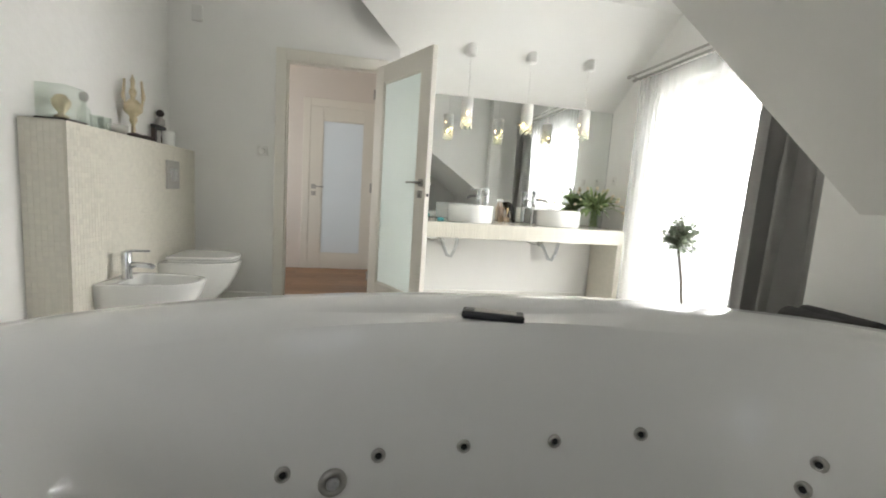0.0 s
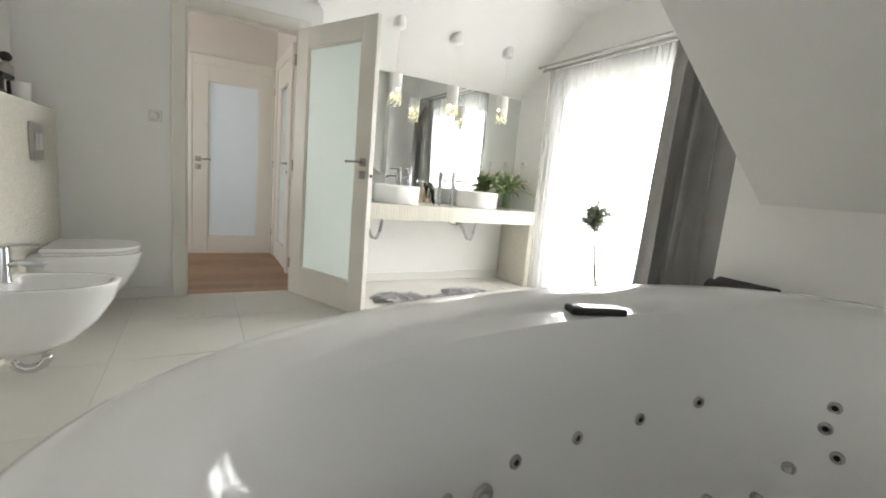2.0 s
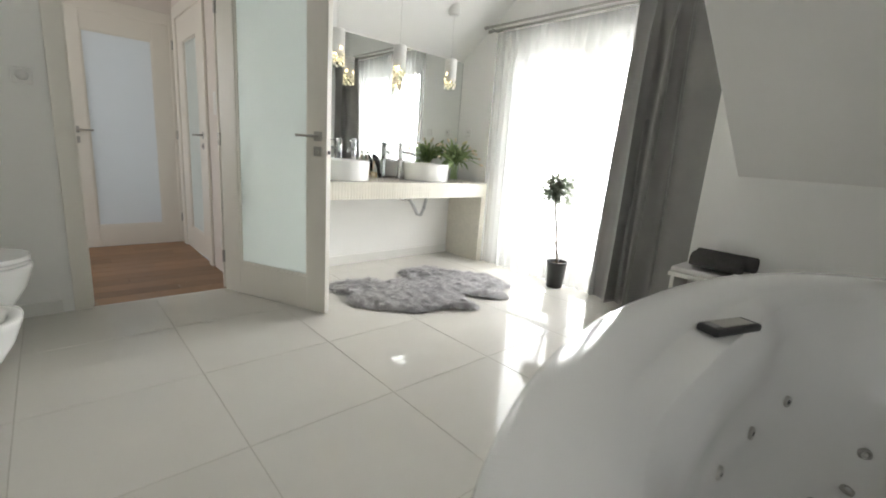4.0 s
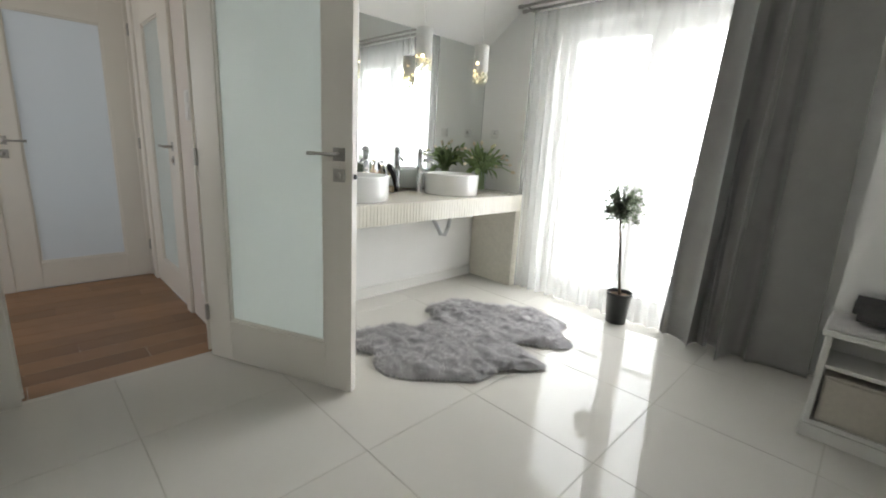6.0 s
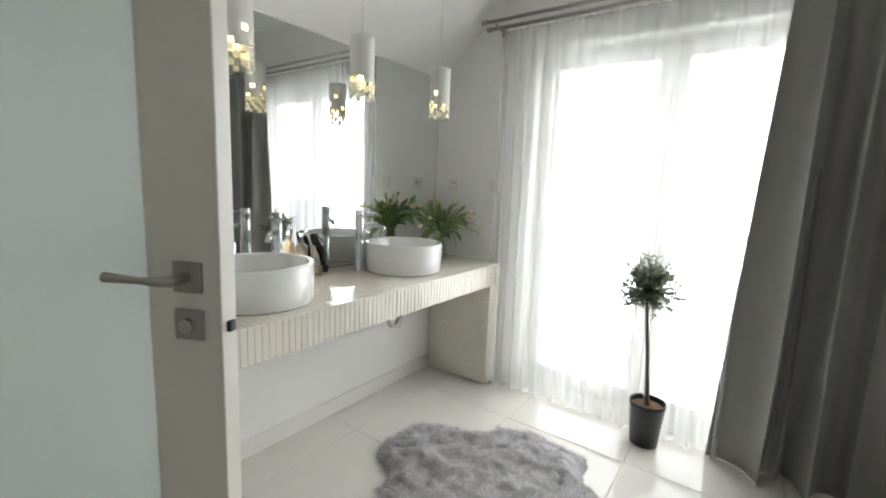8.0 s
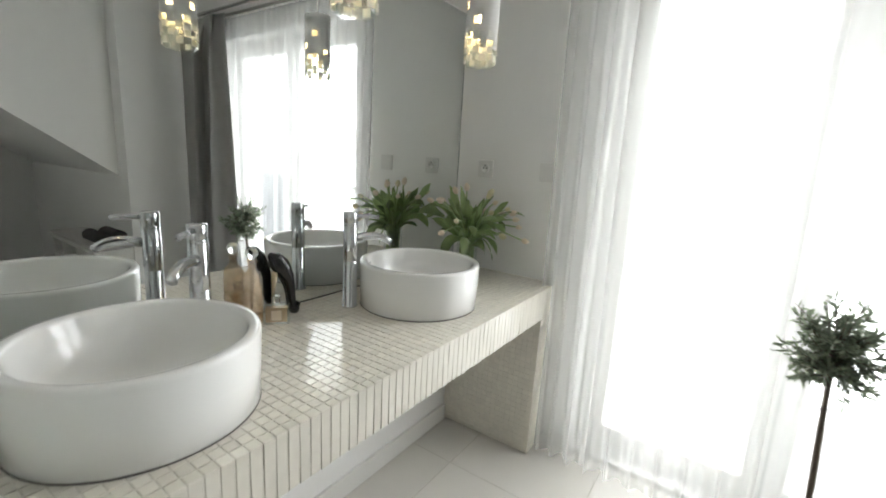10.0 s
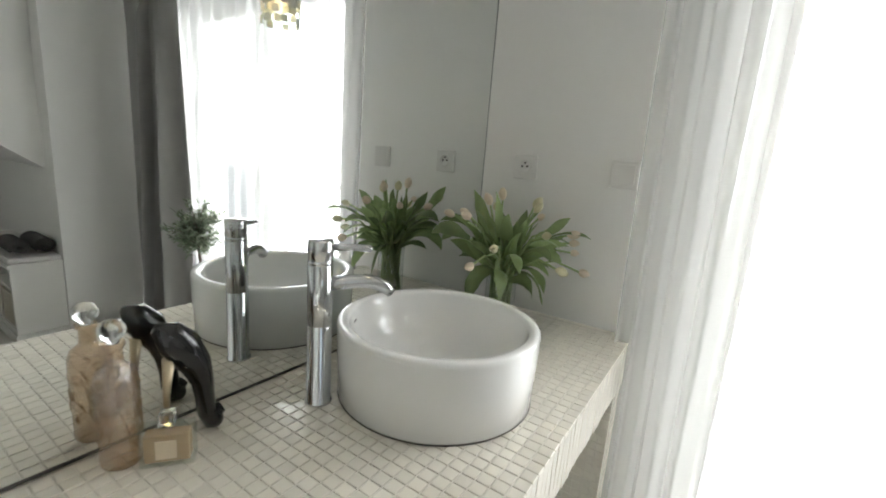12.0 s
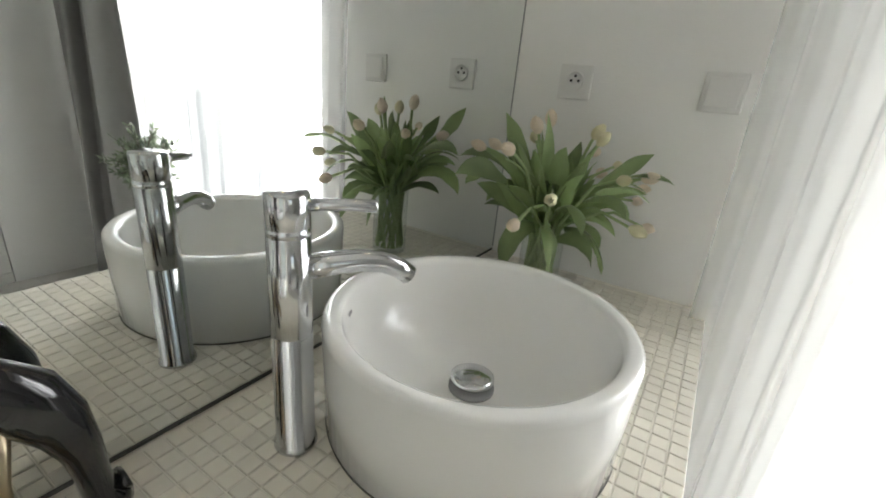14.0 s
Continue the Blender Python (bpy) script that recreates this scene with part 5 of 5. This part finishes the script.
sw = tagged(empty("light_switch", XR, 3.752, 1.265), "white square light switch near the window", "switch")
part("plate", box(XR - 0.010, XR - 0.001, 3.752 - 0.041, 3.752 + 0.041, 1.224, 1.306, 0.003), PLASTIC, sw)
part("rocker", box(XR - 0.014, XR - 0.0105, 3.752 - 0.031, 3.752 + 0.031, 1.235, 1.295, 0.002), PLASTIC, sw)

# ---- fur rug: two joined pelts ----
PELTS = ((1.10, 3.17, 0.52, 0.34, 128.0, 0.0), (1.66, 3.22, 0.50, 0.33, 118.0, 2.0))


def pelt_depth(x, y):
    """Above nought inside the rug, growing inwards."""
    best = -1.0
    for cx, cy, la, lb, ang, sd in PELTS:
        a = radians(ang)
        u = ((x - cx) * math.cos(a) + (y - cy) * math.sin(a)) / la
        v = (-(x - cx) * math.sin(a) + (y - cy) * math.cos(a)) / lb
        th = math.atan2(v, u)
        lobe = 1 + 0.10 * math.cos(4 * th + 0.5 + sd) + 0.06 * math.sin(7 * th + sd) + 0.05 * noise.noise((3 * math.cos(th), 3 * math.sin(th), sd))
        best = max(best, 1 - math.hypot(u, v) / lobe)
    return best


def fur_height(x, y, d):
    f = min(1.0, max(0.0, d) / 0.16) ** 0.5
    return 0.004 + f * (0.032 + 0.024 * noise.noise((x * 10, y * 10, 1.0)) + 0.014 * noise.noise((x * 26, y * 26, 5.0)))


rug = tagged(empty("fur_rug", 1.38, 3.2, 0), "grey double sheepskin rug with long fluffy fur", "rug")
NX, NY = 110, 90
verts, faces, index = [], [], {}
for i in range(NX + 1):
    for j in range(NY + 1):
        x, y = 0.62 + 1.56 * i / NX, 2.62 + 1.2 * j / NY
        d = pelt_depth(x, y)
        if d > -0.02:
            index[i, j] = len(verts)
            verts.append((x, y, fur_height(x, y, d)))
for i in range(NX):
    for j in range(NY):
        q = [(i, j), (i + 1, j), (i + 1, j + 1), (i, j + 1)]
        if all(k in index for k in q):
            faces.append([index[k] for k in q])
me = bpy.data.meshes.new("pelt")
me.from_pydata(verts, [], faces)
me.materials.append(FUR)
for p in me.polygons:
    p.use_smooth = True
ob = new("pelt", me)
ob.parent, ob.matrix_parent_inverse = rug, rug.matrix_world.inverted()
rng = random.Random(5)
verts, faces = [], []
while len(faces) < 66000:
    x, y = rng.uniform(0.62, 2.18), rng.uniform(2.62, 3.82)
    d = pelt_depth(x, y)
    if d < 0:
        continue
    z = fur_height(x, y, d) - 0.008
    a = 5.0 * noise.noise((x * 4.5, y * 4.5, 8.0)) + 2.5 * noise.noise((x * 15, y * 15, 3.0)) + rng.uniform(-0.5, 0.5)
    ln = rng.uniform(0.022, 0.046)
    w = rng.uniform(0.0009, 0.0016)
    ca, sa = math.cos(a), math.sin(a)
    lift = rng.uniform(0.35, 0.8)
    k = len(verts)
    for f, ww in ((0.0, 1.0), (0.5, 0.85), (1.0, 0.2)):
        h = z + ln * lift * (f - 0.45 * f * f)
        r = ln * (0.35 * f + 0.5 * f * f)
        verts.append((x + ca * r - sa * w * ww, y + sa * r + ca * w * ww, max(0.002, h)))
        verts.append((x + ca * r + sa * w * ww, y + sa * r - ca * w * ww, max(0.002, h)))
    faces += [(k, k + 1, k + 3, k + 2), (k + 2, k + 3, k + 5, k + 4)]
me = bpy.data.meshes.new("fur")
me.from_pydata(verts, [], faces)
me.materials.append(FURHAIR)
ob = new("fur", me)
ob.parent, ob.matrix_parent_inverse = rug, rug.matrix_world.inverted()
ob["kind"] = "stuff"

# ---- pieces of walls and floors ----
TP, TX0, TY0 = 0.612, -0.306, 2.13
cells = {}


def floor_tile(x0, x1, y0, y1):
    key = (round(x1 - x0, 3), round(y1 - y0, 3))
    if key not in cells:
        me = mesh_of(box(0, key[0], 0, key[1], -0.011, 0, 0.0012, seg=1), "tile")
        me.materials.append(TILE)
        cells[key] = me
    ob = new("tile", cells[key])
    ob.parent, ob.matrix_parent_inverse = floor, floor.matrix_world.inverted()
    ob.matrix_basis = Matrix.Translation((x0, y0, random.uniform(-0.0003, 0.0)))


def spans(lo, hi, origin, pitch, gap=0.003):
    k = math.floor((lo - origin) / pitch)
    out = []
    while origin + k * pitch < hi:
        a, b = max(lo, origin + k * pitch + gap / 2), min(hi, origin + (k + 1) * pitch - gap / 2)
        if b - a > 0.02:
            out.append((a, b))
        k += 1
    return out


for x0, x1 in spans(XL, XR, TX0, TP):
    for y0, y1 in spans(YB, YD, TY0, TP):
        floor_tile(x0, x1, y0, y1)
    if x1 > 0.3:
        floor_tile(max(x0, 0.303), x1, YD + 0.002, 4.12)
floor_tile(DX0 + 0.03, DX1 - 0.03, YD + 0.001, YD + 0.024)

wood_cells = {}
row = 0
for y0, y1 in spans(YD + 0.026, 5.6, YD + 0.026, 0.13, 0.001):
    off = (row * 0.47) % 1.2
    for x0, x1 in spans(-2.2, 0.21, -3.0 + off, 1.2, 0.001):
        key = (round(x1 - x0, 3), round(y1 - y0, 3))
        if key not in wood_cells:
            me = mesh_of(box(0, key[0], 0, key[1], -0.011, -0.001, 0.001, seg=1), "plank")
            me.materials.append(WOOD)
            wood_cells[key] = me
        ob = new("plank", wood_cells[key])
        ob.parent, ob.matrix_parent_inverse = hallfloor, hallfloor.matrix_world.inverted()
        ob.matrix_basis = Matrix.Translation((x0, y0, 0))
    row += 1

MP = 0.0257


def under_basin(s, t):
    x, y = CX0 + s + MP / 2, CF + 0.001 + t + MP / 2
    return any(math.hypot(x - cx, y - cy) < 0.17 for cx, cy in BASINS)


mosaic("top_tiles", (CX0, CF + 0.001, CZ - 0.0022), (1, 0, 0), (0, 1, 0), XR - CX0, YV - CF - 0.008, MP, counter, skip=under_basin, singles=300, pick=lambda s, t: 1.30 < CX0 + s < 1.75)
mosaic("front_tiles", (CX0, CF + 0.004, 0.648), (1, 0, 0), (0, 0, 1), XR - CX0, 0.132, MP, counter, aspect=0.1305 / MP)
mosaic("panel_tiles", (PX + 0.004, YV - 0.117, 0.001), (0, -1, 0), (0, 0, 1), YV - 0.117 - CF, 0.644, MP, endpanel)
mosaic("panel_front_tiles", (PX + 0.002, CF + 0.006, 0.001), (1, 0, 0), (0, 0, 1), XR - PX - 0.004, 0.644, MP, endpanel)
mosaic("front_mosaic", (CWX, CWY, 0.001), (0, 1, 0), (0, 0, 1), YD - CWY, CWZ - 0.001, 0.025, cw, thick=0.0018, singles=300, pick=lambda s, t: t > 0.5)
mosaic("end_mosaic", (XL + 0.002, CWY, 0.001), (1, 0, 0), (0, 0, 1), CWX - XL, CWZ - 0.001, 0.025, cw, thick=0.0018)
mosaic("shelf_mosaic", (XL + 0.002, CWY, CWZ), (1, 0, 0), (0, 1, 0), CWX - XL, YD - CWY, 0.025, cw, thick=0.0018)
